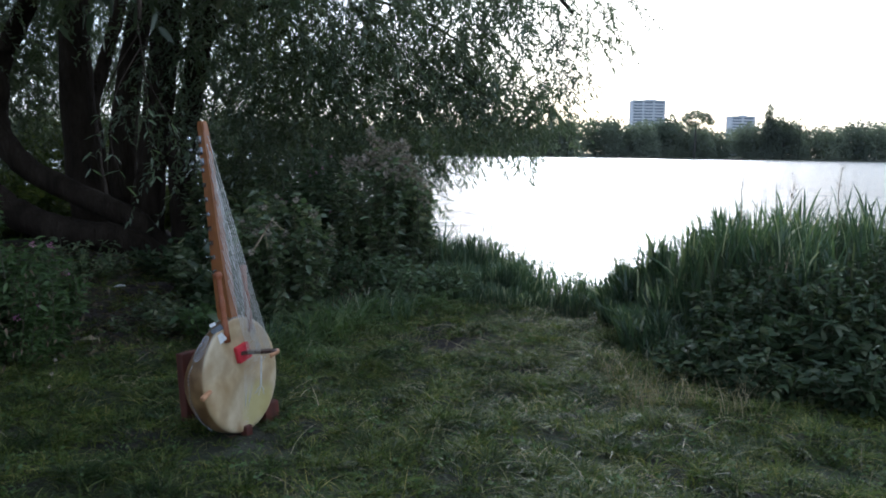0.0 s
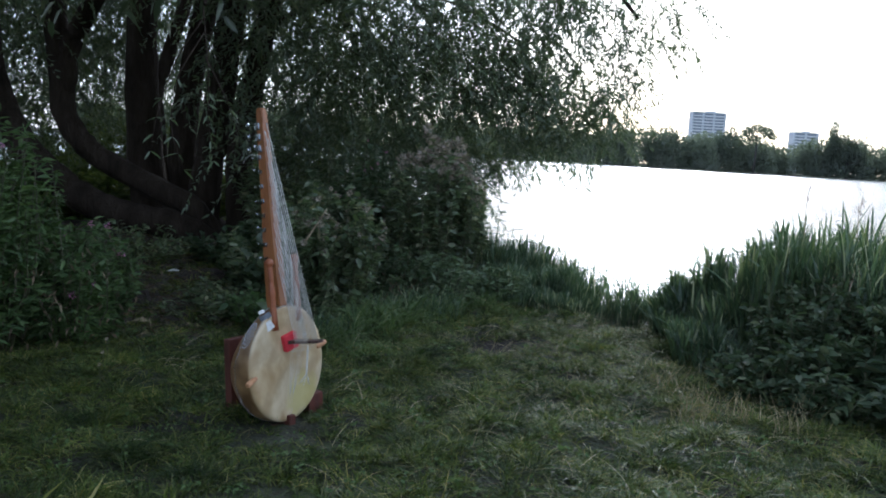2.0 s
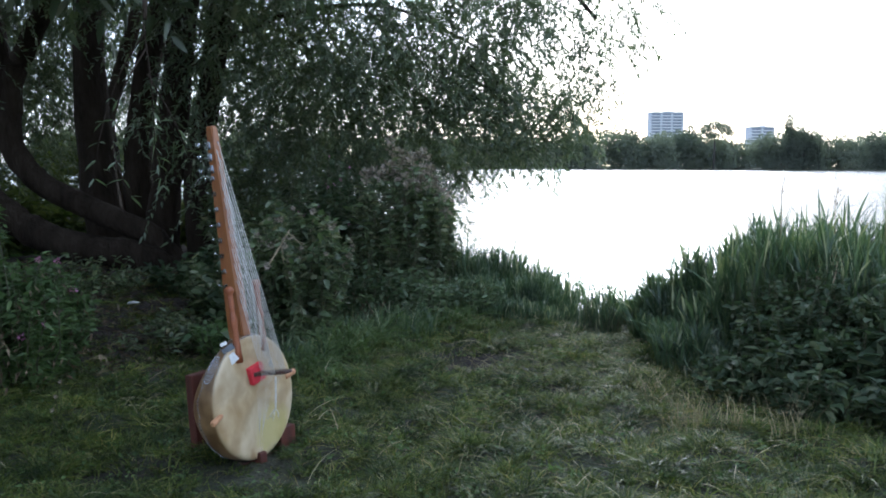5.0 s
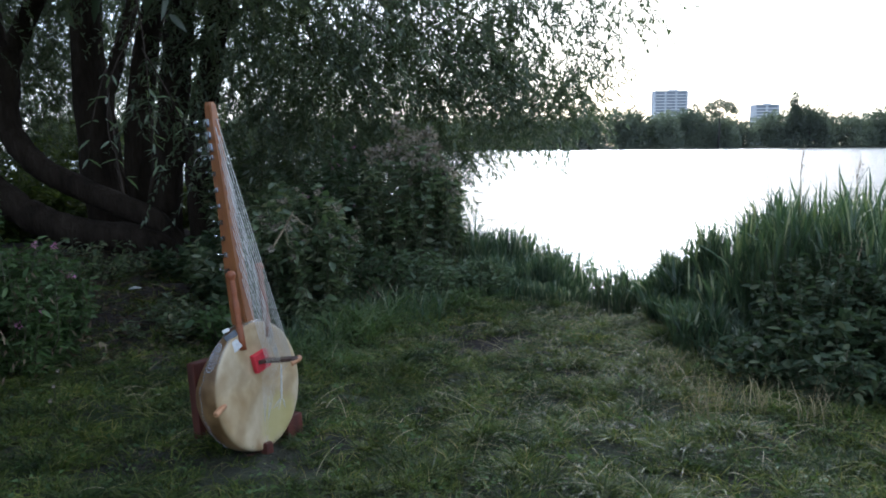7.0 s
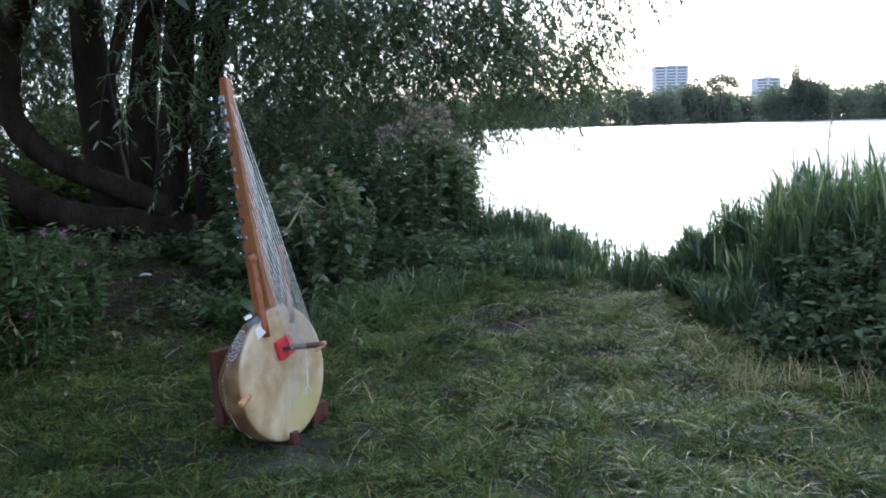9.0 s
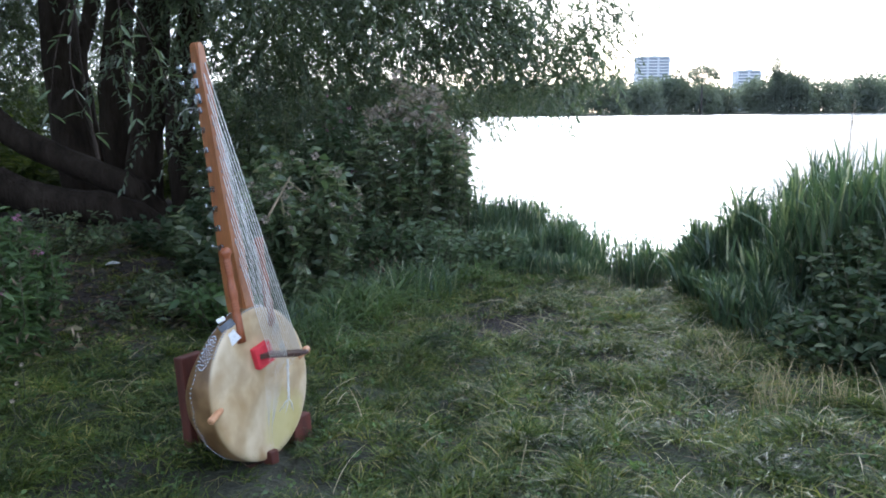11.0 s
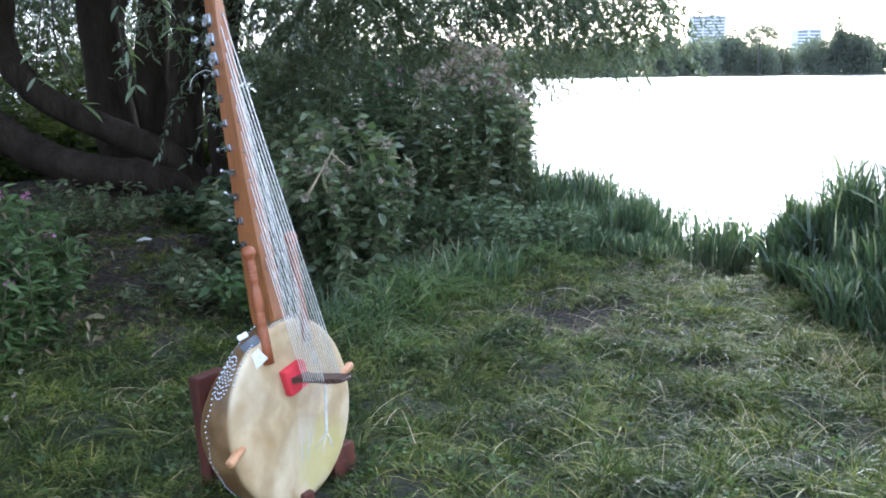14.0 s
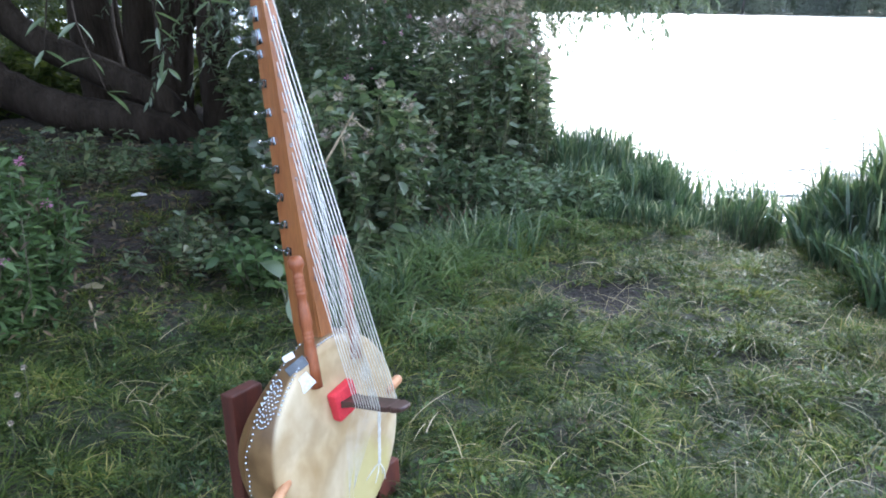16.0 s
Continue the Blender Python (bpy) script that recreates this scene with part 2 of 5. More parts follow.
def mesh_fast(name, verts, faces):
    """A mesh from arrays; all faces have the same number of corners."""
    verts, faces = np.asarray(verts, np.float32), np.asarray(faces, np.int32)
    k = faces.shape[1]
    me = bpy.data.meshes.new(name)
    me.vertices.add(len(verts))
    me.vertices.foreach_set("co", verts.ravel())
    me.loops.add(faces.size)
    me.loops.foreach_set("vertex_index", faces.ravel())
    me.polygons.add(len(faces))
    me.polygons.foreach_set("loop_start", np.arange(0, faces.size, k, dtype=np.int32))
    me.update(calc_edges=True)
    return me


def part(name, me, material, parent, label=""):
    if isinstance(me, bmesh.types.BMesh):
        bm = me
        me = bpy.data.meshes.new(name)
        bm.to_mesh(me)
        bm.free()
    ob = new(name, me)
    if not me.materials:
        me.materials.append(material)
    ob.parent = parent
    return tagged(ob, label)


def unit(a):
    return a / np.maximum(np.linalg.norm(a, axis=-1, keepdims=True), 1e-9)


RNG = np.random.default_rng(7)


def leaves(name, P, D, L, W, fold=0.25, curl=0.12, ovate=False):
    """Leaves that start at P and point along D: folded along the midrib, with a drooping tip; lozenges, or ovate with six corners."""
    n = len(P)
    D = unit(D)
    up = unit(RNG.normal(size=(n, 3)) * 0.5 + np.array([0, 0, 1.0]))
    S = unit(np.cross(D, up))
    N = np.cross(S, D)
    L, W = L[:, None], W[:, None]
    down = np.array([0, 0, 1.0])
    tip = P + D * L - down * L * curl
    if ovate:
        a, b = P + D * L * 0.27, P + D * L * 0.62 - down * L * curl * 0.35
        V = np.stack([P, a + S * W * 0.46 + N * W * fold, b + S * W * 0.4 + N * W * fold * 0.7, tip, b - S * W * 0.4 + N * W * fold * 0.7, a - S * W * 0.46 + N * W * fold], 1).reshape(-1, 3)
        i = np.arange(n)[:, None] * 6
        tris = ((0, 1, 2), (0, 2, 3), (0, 3, 4), (0, 4, 5))
    else:
        mid = P + D * L * 0.42
        V = np.stack([P, mid + S * W * 0.5 + N * W * fold, tip, mid - S * W * 0.5 + N * W * fold], 1).reshape(-1, 3)
        i = np.arange(n)[:, None] * 4
        tris = ((0, 1, 2), (0, 2, 3))
    return mesh_fast(name, V, np.concatenate([i + np.array([q]) for q in tris], 0))


def blades(name, P, H, W, head, lean, droop, segs=3):
    """Grass or reed blades: strips that rise from P, lean towards the angle head and bend over."""
    n = len(P)
    hd = np.stack([np.cos(head), np.sin(head), np.zeros(n)], 1)
    tw = head + math.pi / 2 + RNG.normal(size=n) * 0.6
    sd = unit(np.stack([np.cos(tw), np.sin(tw), RNG.normal(size=n) * 0.5], 1))
    rows = []
    for k in range(segs + 1):
        s = k / segs
        c = P + hd * (H * (lean * s + droop * s ** 2.2))[:, None] + np.array([0, 0, 1.0]) * (H * (s - 0.45 * droop * s ** 2.6 - 0.18 * lean * s))[:, None]
        w = (W * (1 - 0.35 * s - 0.6 * s ** 4) if k < segs else W * 0.0)[:, None] * 0.5
        rows += [c + sd * w, c - sd * w] if k < segs else [c]
    V = np.stack(rows, 1)
    m = V.shape[1]
    V = V.reshape(-1, 3)
    i = np.arange(n)[:, None] * m
    F = []
    for k in range(segs - 1):
        a = 2 * k
        F += [i + np.array([[a, a + 1, a + 3]]), i + np.array([[a, a + 3, a + 2]])]
    a = 2 * (segs - 1)
    F.append(i + np.array([[a, a + 1, a + 2]]))
    return mesh_fast(name, V, np.concatenate(F, 0))


def tube_data(points, radii, sides=8, cap=True, off=0):
    pts = [Vector(p) for p in points]
    verts, faces = [], []
    ref = Vector((0.31, 0.17, 0.93))
    for i, p in enumerate(pts):
        d = (pts[min(i + 1, len(pts) - 1)] - pts[max(i - 1, 0)]).normalized()
        a = d.cross(ref if abs(d.dot(ref)) < 0.95 else Vector((1, 0, 0))).normalized()
        b = d.cross(a)
        for k in range(sides):
            w = 2 * math.pi * k / sides
            verts.append(p + (a * math.cos(w) + b * math.sin(w)) * radii[i])
    for i in range(len(pts) - 1):
        for k in range(sides):
            k2 = (k + 1) % sides
            faces.append((off + i * sides + k, off + i * sides + k2, off + (i + 1) * sides + k2, off + (i + 1) * sides + k))
    if cap:
        faces.append(tuple(off + k for k in range(sides))[::-1])
        faces.append(tuple(off + (len(pts) - 1) * sides + k for k in range(sides)))
    return verts, faces


def tubes(name, lines, sides=8):
    V, F = [], []
    for pts, radii in lines:
        v, f = tube_data(pts, radii, sides, True, len(V))
        V += v
        F += f
    return mesh_from(name, V, F, True)


def spline(points, n):
    """A smooth line through points (Catmull-Rom)."""
    p = [np.array(q, float) for q in points]
    p = [2 * p[0] - p[1]] + p + [2 * p[-1] - p[-2]]
    out = []
    for i in range(1, len(p) - 2):
        for k in range(n):
            s = k / n
            out.append(0.5 * (2 * p[i] + (p[i + 1] - p[i - 1]) * s + (2 * p[i - 1] - 5 * p[i] + 4 * p[i + 1] - p[i + 2]) * s * s + (3 * p[i] - p[i - 1] - 3 * p[i + 1] + p[i + 2]) * s ** 3))
    return out + [p[-2]]


def box(cx, cy, cz, sx, sy, sz, bev=0.003, m=None):
    bm = bmesh.new()
    bmesh.ops.create_cube(bm, size=1.0, matrix=Matrix.Translation((cx, cy, cz)) @ Matrix.Diagonal((sx, sy, sz, 1)))
    if bev:
        bmesh.ops.bevel(bm, geom=bm.edges[:], offset=bev, segments=2, affect="EDGES", profile=0.6)
    if m is not None:
        bm.transform(m)
    return bm


def empty(name, m, label, category, group="", kind=""):
    ob = new(name)
    ob.matrix_world = m
    ob.empty_display_size = 0.1
    return tagged(ob, label, category, group, kind)


# ---- ground and lake ----
WATER = -0.42


def shore(x):
    return 7.25 - 1.25 * math.exp(-((x - 1.08) / 0.36) ** 2) + 0.25 * math.sin(x * 1.7) + (1.5 * (-0.6 - x) if x < -0.6 else 0) * (1 if x > -14 else 0) + (20.1 if x <= -14 else 0) - (0.25 * (x - 3) if 3 < x < 9 else 1.5 if x >= 9 else 0)


def smooth(a, b, x):
    s = min(1, max(0, (x - a) / (b - a)))
    return s * s * (3 - 2 * s)


def ground_z(x, y):
    z = 0.035 * noise.noise((x * 0.9, y * 0.9, 3.1)) + 0.05 * noise.noise((x * 2.7, y * 2.7, 8.0)) + 0.03 * noise.noise((x * 5.5, y * 5.5, 4.0)) + 0.012 * noise.noise((x * 7, y * 7, 2.0))
    z += 0.02 * smooth(4.3, 4.7, y) * math.exp(-((x - 0.1) / 0.8) ** 2)
    z -= 0.08 * math.exp(-((x - 0.11) / 0.3) ** 2 - ((y - 4.88) / 0.24) ** 2)
    z += 0.15 * smooth(4.9, 6.1, y) * smooth(-1.3, -2.2, x)
    sy = shore(x)
    z -= 0.5 * smooth(sy - 0.9, sy + 0.15, y) + 1.3 * smooth(sy, sy + 4, y)
    if y > 330:
        z += 1.8 * smooth(338, 349, y) + 0.9 * smooth(349, 420, y)
    return z


def axis(core0, core1, step, outer):
    core = list(np.arange(core0, core1 + 1e-6, step))
    low, high = [], []
    d, v = step, core[0]
    while v > -outer:
        d *= 1.35
        v -= d
        low.append(v)
    d, v = step, core[-1]
    while v < outer:
        d *= 1.35
        v += d
        high.append(v)
    return low[::-1] + core + high


gx = axis(-4.5, 4.0, 0.08, 1800)
gy = sorted(axis(1.5, 8.6, 0.08, 1800) + [338, 341, 344, 347, 350, 360])
GV = [(x, y, ground_z(x, y)) for y in gy for x in gx]
nx = len(gx)
GF = [(j * nx + i, j * nx + i + 1, (j + 1) * nx + i + 1, (j + 1) * nx + i) for j in range(len(gy) - 1) for i in range(nx - 1)]
ground = new("ground", mesh_from("ground", GV, GF, True))
ground.data.materials.append(M_GROUND)
tagged(ground, "uneven brown soil under grass, sloping down to the lake", "ground", kind="structure")
water = new("water", mesh_from("water", [(-700, 6.3, WATER), (900, 6.3, WATER), (900, 352, WATER), (-700, 352, WATER)], [(0, 1, 2, 3)]))
water.data.materials.append(M_WATER)
tagged(water, "pale rippled lake water mirroring the bright sky", "lake", kind="structure")

# ---- far shore: woods, trees, towers ----


def crown_cards(lobes, per_m3, size):
    """Leaf clumps spread through ellipsoids (x, y, z, rx, ry, rz)."""
    P, D, L = [], [], []
    for x, y, z, rx, ry, rz in lobes:
        n = int(per_m3 * rx * ry * rz * 4.2)
        q = unit(RNG.normal(size=(n, 3))) * (RNG.random((n, 1)) ** 0.3)
        q *= 1 + 0.2 * np.sin(q[:, :1] * 9 + x) * np.cos(q[:, 2:] * 8)
        P.append(q * [rx, ry, rz] + [x, y, z])
        D.append(q + RNG.normal(size=(n, 3)) * 0.6)
        L.append(size * (0.6 + 0.8 * RNG.random(n)))
    P, D, L = np.concatenate(P), np.concatenate(D), np.concatenate(L)
    return P, D, L, L * 0.7


lobes = []
for k in range(92):
    x = -190 + k * 5.6 + RNG.normal() * 1.5
    h = 13.0 + 1.6 * math.sin(k * 0.9) + 1.6 * RNG.random() + (1.6 if 55 < x < 92 else 0) + (0.8 if x > 138 else 0)
    y = 356 + 9 * RNG.random()
    lobes += [(x, y, h * 0.52, 4.3, 4, h * 0.5), (x + 2, y - 4, h * 0.28, 3.6, 3, h * 0.3), (x - 2, y + 6, h * 0.55, 4, 4, h * 0.42), (x + 1, y - 6, 1.5, 4.5, 2.2, 2.8), (x - 1.5, y - 3, h * 0.42, 4.2, 3, h * 0.4)]
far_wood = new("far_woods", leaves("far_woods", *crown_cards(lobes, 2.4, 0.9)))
far_wood.data.materials.append(M_FAR_HAZE)
tagged(far_wood, "belt of trees along the far lake shore, haze put into the leaf colour", "woods", kind="stuff")


def far_tree(name, x, y, h, shape, label):
    tree = empty(name, pose(x, y, 0.6), label, "tree", "trees on the far shore")
    part("trunk", tubes("trunk", [([(0, 0, -0.6), (0.2, 0, h * 0.4), (0, 0.1, h * 0.85)], [0.5, 0.35, 0.1])], 7), M_FARBARK, tree)
    part("crown", leaves("crown", *crown_cards(shape, 16.0, 0.6)), M_FAR_HAZE, tree)
    return tree


far_tree("poplar_tree", 127.6, 354, 23, [(0, 0, 9, 2.6, 2.2, 9), (0.2, 0, 17, 1.4, 1.3, 6.2), (1.5, 0, 12, 2.0, 2, 4)], "tall narrow dark poplar on the far shore")
far_tree("broad_tree", 133.5, 353, 16, [(-2, 0, 11, 3, 3, 5.4), (2, 0, 10, 2.6, 2.6, 5)], "dark broad tree standing beside the tall poplar")
far_tree("young_poplar", 139.5, 352, 15.5, [(0, 0, 8, 1.1, 1.1, 8)], "slim young poplar at the end of the group")
far_tree("open_tree", 97.0, 352, 19, [(-3.4, 0, 15.5, 2.2, 2, 1.9), (0, 0, 17.2, 2.4, 2, 1.7), (3.8, 0, 16, 2.6, 2, 1.8), (6, 0, 14.2, 1.8, 2, 1.3), (-1, 0, 13.2, 2.6, 2, 1.2)], "open-crowned tree rising above the far woods")
for dx, h in ((38.5, 19.5), (41.5, 18.0), (45, 20.5), (33, 18.5)):
    far_tree("poplar_tree", dx, 353, h, [(0, 0, h * 0.5, 1.2, 1.2, h * 0.5)], "slim poplar among the far woods")


def box_mesh(name, sx, sy, sz, material):
    bm = box(0, 0, 0, sx, sy, sz, 0)
    me = bpy.data.meshes.new(name)
    bm.to_mesh(me)
    bm.free()
    me.materials.append(material)
    return me


def tower(x0, x1, y, top, floors, bays, label):
    """A high block: bays of recessed glass between piers, a pale sagging balcony front to every bay and storey."""
    w, depth, step = x1 - x0, 18.0, 3.05
    house = empty("tower_block", pose((x0 + x1) / 2, y, 0), label, "tower block", "tower blocks beyond the lake")
    part("wall", box(0, depth / 2 + 1.2, top / 2 - 1, w, depth, top + 2, 0), M_CONCRETE, house)
    bw = w / bays
    glass = box_mesh("window", bw * 0.8, 0.3, 1.9, M_PANE)
    V, F = [], []
    for k in range(-4, 5):
        z = -0.35 * (1 - (k / 4) ** 2)
        V += [(bw * 0.41 * k / 4, yy, zz + z) for yy, zz in ((-0.9, -0.5), (-0.9, 0.45), (1.2, 0.45), (1.2, -0.5))]
    for k in range(8):
        F += [tuple(4 * k + q for q in (a, (a + 1) % 4)) + tuple(4 * k + 4 + q for q in ((a + 1) % 4, a)) for a in range(4)]
    F += [(3, 2, 1, 0), (32, 33, 34, 35)]
    rail = mesh_from("balcony", V, F)
    rail.materials.append(M_SLAB)
    for b_ in range(bays + 1):
        part("pier", box(-w / 2 + b_ * bw, 0.5, top / 2 - 1, bw * 0.16, 1.6, top + 2, 0), M_CONCRETE, house)
    for f in range(floors):
        z = top - 1.5 - f * step
        for b_ in range(bays):
            x = -w / 2 + (b_ + 0.5) * bw
            part("window", glass, M_PANE, house).location = (x, 1.1, z)
            part("balcony", rail, M_SLAB, house).location = (x, 0, z - 1.45)
    part("roof", box(0, depth / 2, top + 0.5, w + 0.6, depth + 1.6, 0.9, 0), M_SLAB, house)
    part("lift_housing", box(w * 0.1, depth / 2, top + 1.6, w * 0.3, 5, 1.6, 0), M_CONCRETE, house)
    return house


tower(181.5, 214.5, 900, 56.5, 9, 3, "pale grey high-rise block with banded balconies beyond the trees")
tower(285.0, 308.5, 900, 41.5, 6, 2, "lower pale grey tower block rising over the far trees")

# ---- the willow ----
willow = empty("willow_tree", pose(0, 0, 0), "old many-stemmed willow with dark bark and drooping leaves at the lakeside", "tree")


def limb(points, r0, r1, name="limb"):
    pts = spline(points, 6)
    pts = [np.array(p) + 0.02 * np.array([noise.noise((p[0], p[1], p[2] * 2 + c)) for c in (0.0, 7.0, 13.0)]) for p in pts]
    rad = [(r0 + (r1 - r0) * i / (len(pts) - 1)) * (1 + 0.12 * noise.noise((i * 0.7, r0 * 50, 1.0))) for i in range(len(pts))]
    return part(name, tubes(name, [(pts, rad)], 12), M_BARK, willow)


limb([(-3.6, 8.8, -0.15), (-3.82, 8.8, 0.4), (-3.94, 8.8, 1.63), (-3.93, 8.8, 2.83), (-3.9, 8.9, 4.6)], 0.24, 0.12, "trunk")
limb([(-3.75, 9.0, 0.6), (-3.87, 9.0, 1.52), (-3.8, 9.2, 2.1), (-3.6, 9.4, 3.1), (-3.3, 9.6, 4.6)], 0.09, 0.06)
limb([(-3.35, 8.8, -0.1), (-3.47, 8.8, 1.0), (-3.36, 8.8, 1.95), (-3.15, 8.8, 2.9), (-2.7, 8.7, 4.7)], 0.17, 0.10)
limb([(-3.0, 8.5, -0.15), (-3.1, 8.5, 0.45), (-2.9, 8.4, 1.75), (-2.75, 8.4, 2.8), (-2.2, 8.2, 4.6)], 0.2, 0.11)
limb([(-2.75, 8.2, 0.05), (-3.0, 8.05, 0.42), (-3.3, 8.0, 0.58), (-3.75, 8.0, 0.79), (-4.12, 8.0, 0.98), (-4.36, 8.0, 1.27), (-4.42, 8.0, 1.65), (-4.5, 8.0, 2.3), (-4.8, 8.1, 3.6)], 0.115, 0.12)
limb([(-2.7, 8.1, -0.05), (-3.04, 7.8, 0.27), (-3.6, 7.7, 0.36), (-4.01, 7.7, 0.5), (-4.3, 7.7, 0.68), (-4.67, 7.7, 1.02), (-5.0, 7.8, 1.6), (-5.3, 8.0, 2.6)], 0.15, 0.14)
limb([(-4.4, 8.0, 1.5), (-4.3, 7.95, 2.0), (-4.08, 7.9, 2.4), (-3.85, 7.8, 2.75), (-3.3, 7.2, 3.9)], 0.11, 0.08)
limb([(-2.6, 8.4, -0.1), (-2.68, 8.4, 0.6), (-2.66, 8.4, 1.3), (-2.5, 8.4, 2.1), (-2.1, 8.3, 4.2)], 0.17, 0.1)
limb([(-2.6, 8.3, 3.7), (-1.6, 8.2, 4.0), (-0.4, 8.3, 3.7), (0.7, 8.7, 3.3), (1.4, 9.0, 2.7)], 0.07, 0.02)
limb([(-2.85, 8.4, 2.0), (-2.2, 8.5, 2.5), (-1.5, 8.6, 2.75), (-0.6, 8.8, 2.75), (0.5, 9.0, 2.2)], 0.04, 0.01)
limb([(-3.3, 7.2, 3.9), (-2.6, 6.0, 4.2), (-1.8, 4.8, 3.6), (-1.3, 3.6, 2.5), (-1.12, 3.1, 1.7)], 0.06, 0.008)


def sprays(lobe, n, length, per, L, W, seed):
    """Drooping twigs inside an ellipsoid, with leaves along them."""
    r = np.random.default_rng(seed)
    cx, cy, cz, rx, ry, rz = lobe
    q = unit(r.normal(size=(n, 3))) * (r.random((n, 1)) ** 0.38)
    clump = np.array([noise.noise((a * 2.8 + seed, b * 2.8, c * 2.8)) for a, b, c in q * [rx, ry, rz]])
    q = q[clump > -0.12]
    n = len(q)
    P0 = q * [rx, ry, rz] + [cx, cy, cz]
    hd = unit(np.stack([q[:, 0] + r.normal(size=n) * 0.7, q[:, 1] + r.normal(size=n) * 0.7, r.normal(size=n) * 0.25], 1))
    ln = length * (0.6 + 0.7 * r.random(n))
    P, D = [], []
    for k in range(per):
        s = (k + 0.5) / per
        c = P0 + hd * (ln * s * 0.7)[:, None] - np.array([0, 0, 1.0]) * (ln * 0.65 * s ** 1.6)[:, None]
        tang = hd * 0.7 - np.array([0, 0, 1.0]) * 0.8 * s ** 0.7
        P.append(c)
        D.append(unit(tang) + r.normal(size=(n, 3)) * 0.8)
    P, D = np.concatenate(P), np.concatenate(D)
    ll = L * (0.6 + 0.7 * r.random(len(P)))
    return P, D, ll, W * (0.7 + 0.6 * r.random(len(P))), P0, hd, ln


def crown(name, lobes_, L, W, length, per, material, parent, seed, label=""):
    got = [sprays(lb, n, length, per, L, W, seed + i) for i, (lb, n) in enumerate(lobes_)]
    P, D, LL, WW = (np.concatenate([g[k] for g in got]) for k in range(4))
    c = part(name, leaves(name, P, D, LL, WW, 0.2, 0.15, True), material, parent, label)
    tagged(c, kind="stuff")
    tw = []
    for g in got:
        for p, h, l in list(zip(g[4], g[5], g[6]))[::4]:
            tw.append(([p + h * l * 0.7 * s - np.array([0, 0, 0.65 * l * s ** 1.6]) for s in (0, 0.33, 0.66, 1.0)], [0.004, 0.003, 0.002, 0.001]))
    t = part("twig_mass", tubes("twig_mass", tw, 3), M_BARK, parent)
    tagged(t, kind="stuff")


crown("crown", [((-1.0, 8.4, 2.6, 1.9, 1.2, 1.4), 2150), ((-1.9, 7.6, 3.0, 1.6, 1.0, 1.1), 760), ((0.25, 8.9, 2.35, 0.75, 0.9, 0.85), 330),
                ((0.85, 9.0, 2.25, 0.65, 0.9, 0.75), 170), ((1.35, 9.1, 2.5, 0.42, 0.7, 0.65), 66), ((1.1, 9.0, 1.6, 0.42, 0.6, 0.42), 46), ((0.5, 8.9, 1.5, 0.45, 0.6, 0.45), 110), ((0.95, 9.0, 1.8, 0.5, 0.5, 0.5), 90), ((-1.2, 9.2, 1.0, 1.3, 0.5, 0.5), 600), ((1.75, 9.0, 2.75, 0.3, 0.4, 0.4), 26), ((0.9, 9.0, 3.15, 0.8, 0.8, 0.45), 100),
                ((-3.6, 10.6, 2.5, 2.2, 1.2, 1.4), 1200), ((-6.0, 9.8, 2.5, 1.8, 1.2, 1.6), 1750), ((-0.9, 9.4, 1.7, 1.7, 0.7, 0.85), 900), ((-1.7, 8.0, 1.7, 0.9, 0.6, 0.8), 320), ((-5.0, 13.0, 2.4, 4.0, 1.0, 1.9), 1800),
                ((-4.6, 7.0, 2.9, 1.5, 0.8, 0.8), 380), ((-2.4, 7.3, 1.6, 0.7, 0.5, 0.7), 60), ((-6.8, 11.0, 3.4, 2.4, 1.2, 1.5), 900), ((-3.4, 10.8, 3.6, 1.8, 1.0, 0.9), 450), ((-5.7, 9.6, 2.2, 0.8, 0.7, 1.5), 420), ((-5.2, 11.6, 2.0, 1.5, 0.8, 1.4), 220)], 0.064, 0.019, 0.52, 26, M_WILLOW, willow, 100)
# Upper crown, plus unseen lobes added overhead and left to shade the ground.
crown("upper_shade_crown", [((-2.6, 8.8, 4.9, 3.8, 2.3, 1.3), 600), ((-6.0, 8.5, 4.5, 3.0, 3.5, 2.0), 800), ((-4.4, 3.2, 4.2, 2.9, 3.2, 1.1), 2600), ((-5.6, 2.4, 2.3, 1.7, 2.8, 2.0), 900), ((-3.2, 0.2, 4.4, 2.0, 2.0, 0.8), 500), ((-2.9, 1.6, 3.9, 1.6, 1.8, 0.7), 2000), ((-2.7, 5.7, 3.5, 1.3, 1.5, 0.5), 1700)], 0.17, 0.06, 0.9, 12, M_WILLOW, willow, 300)

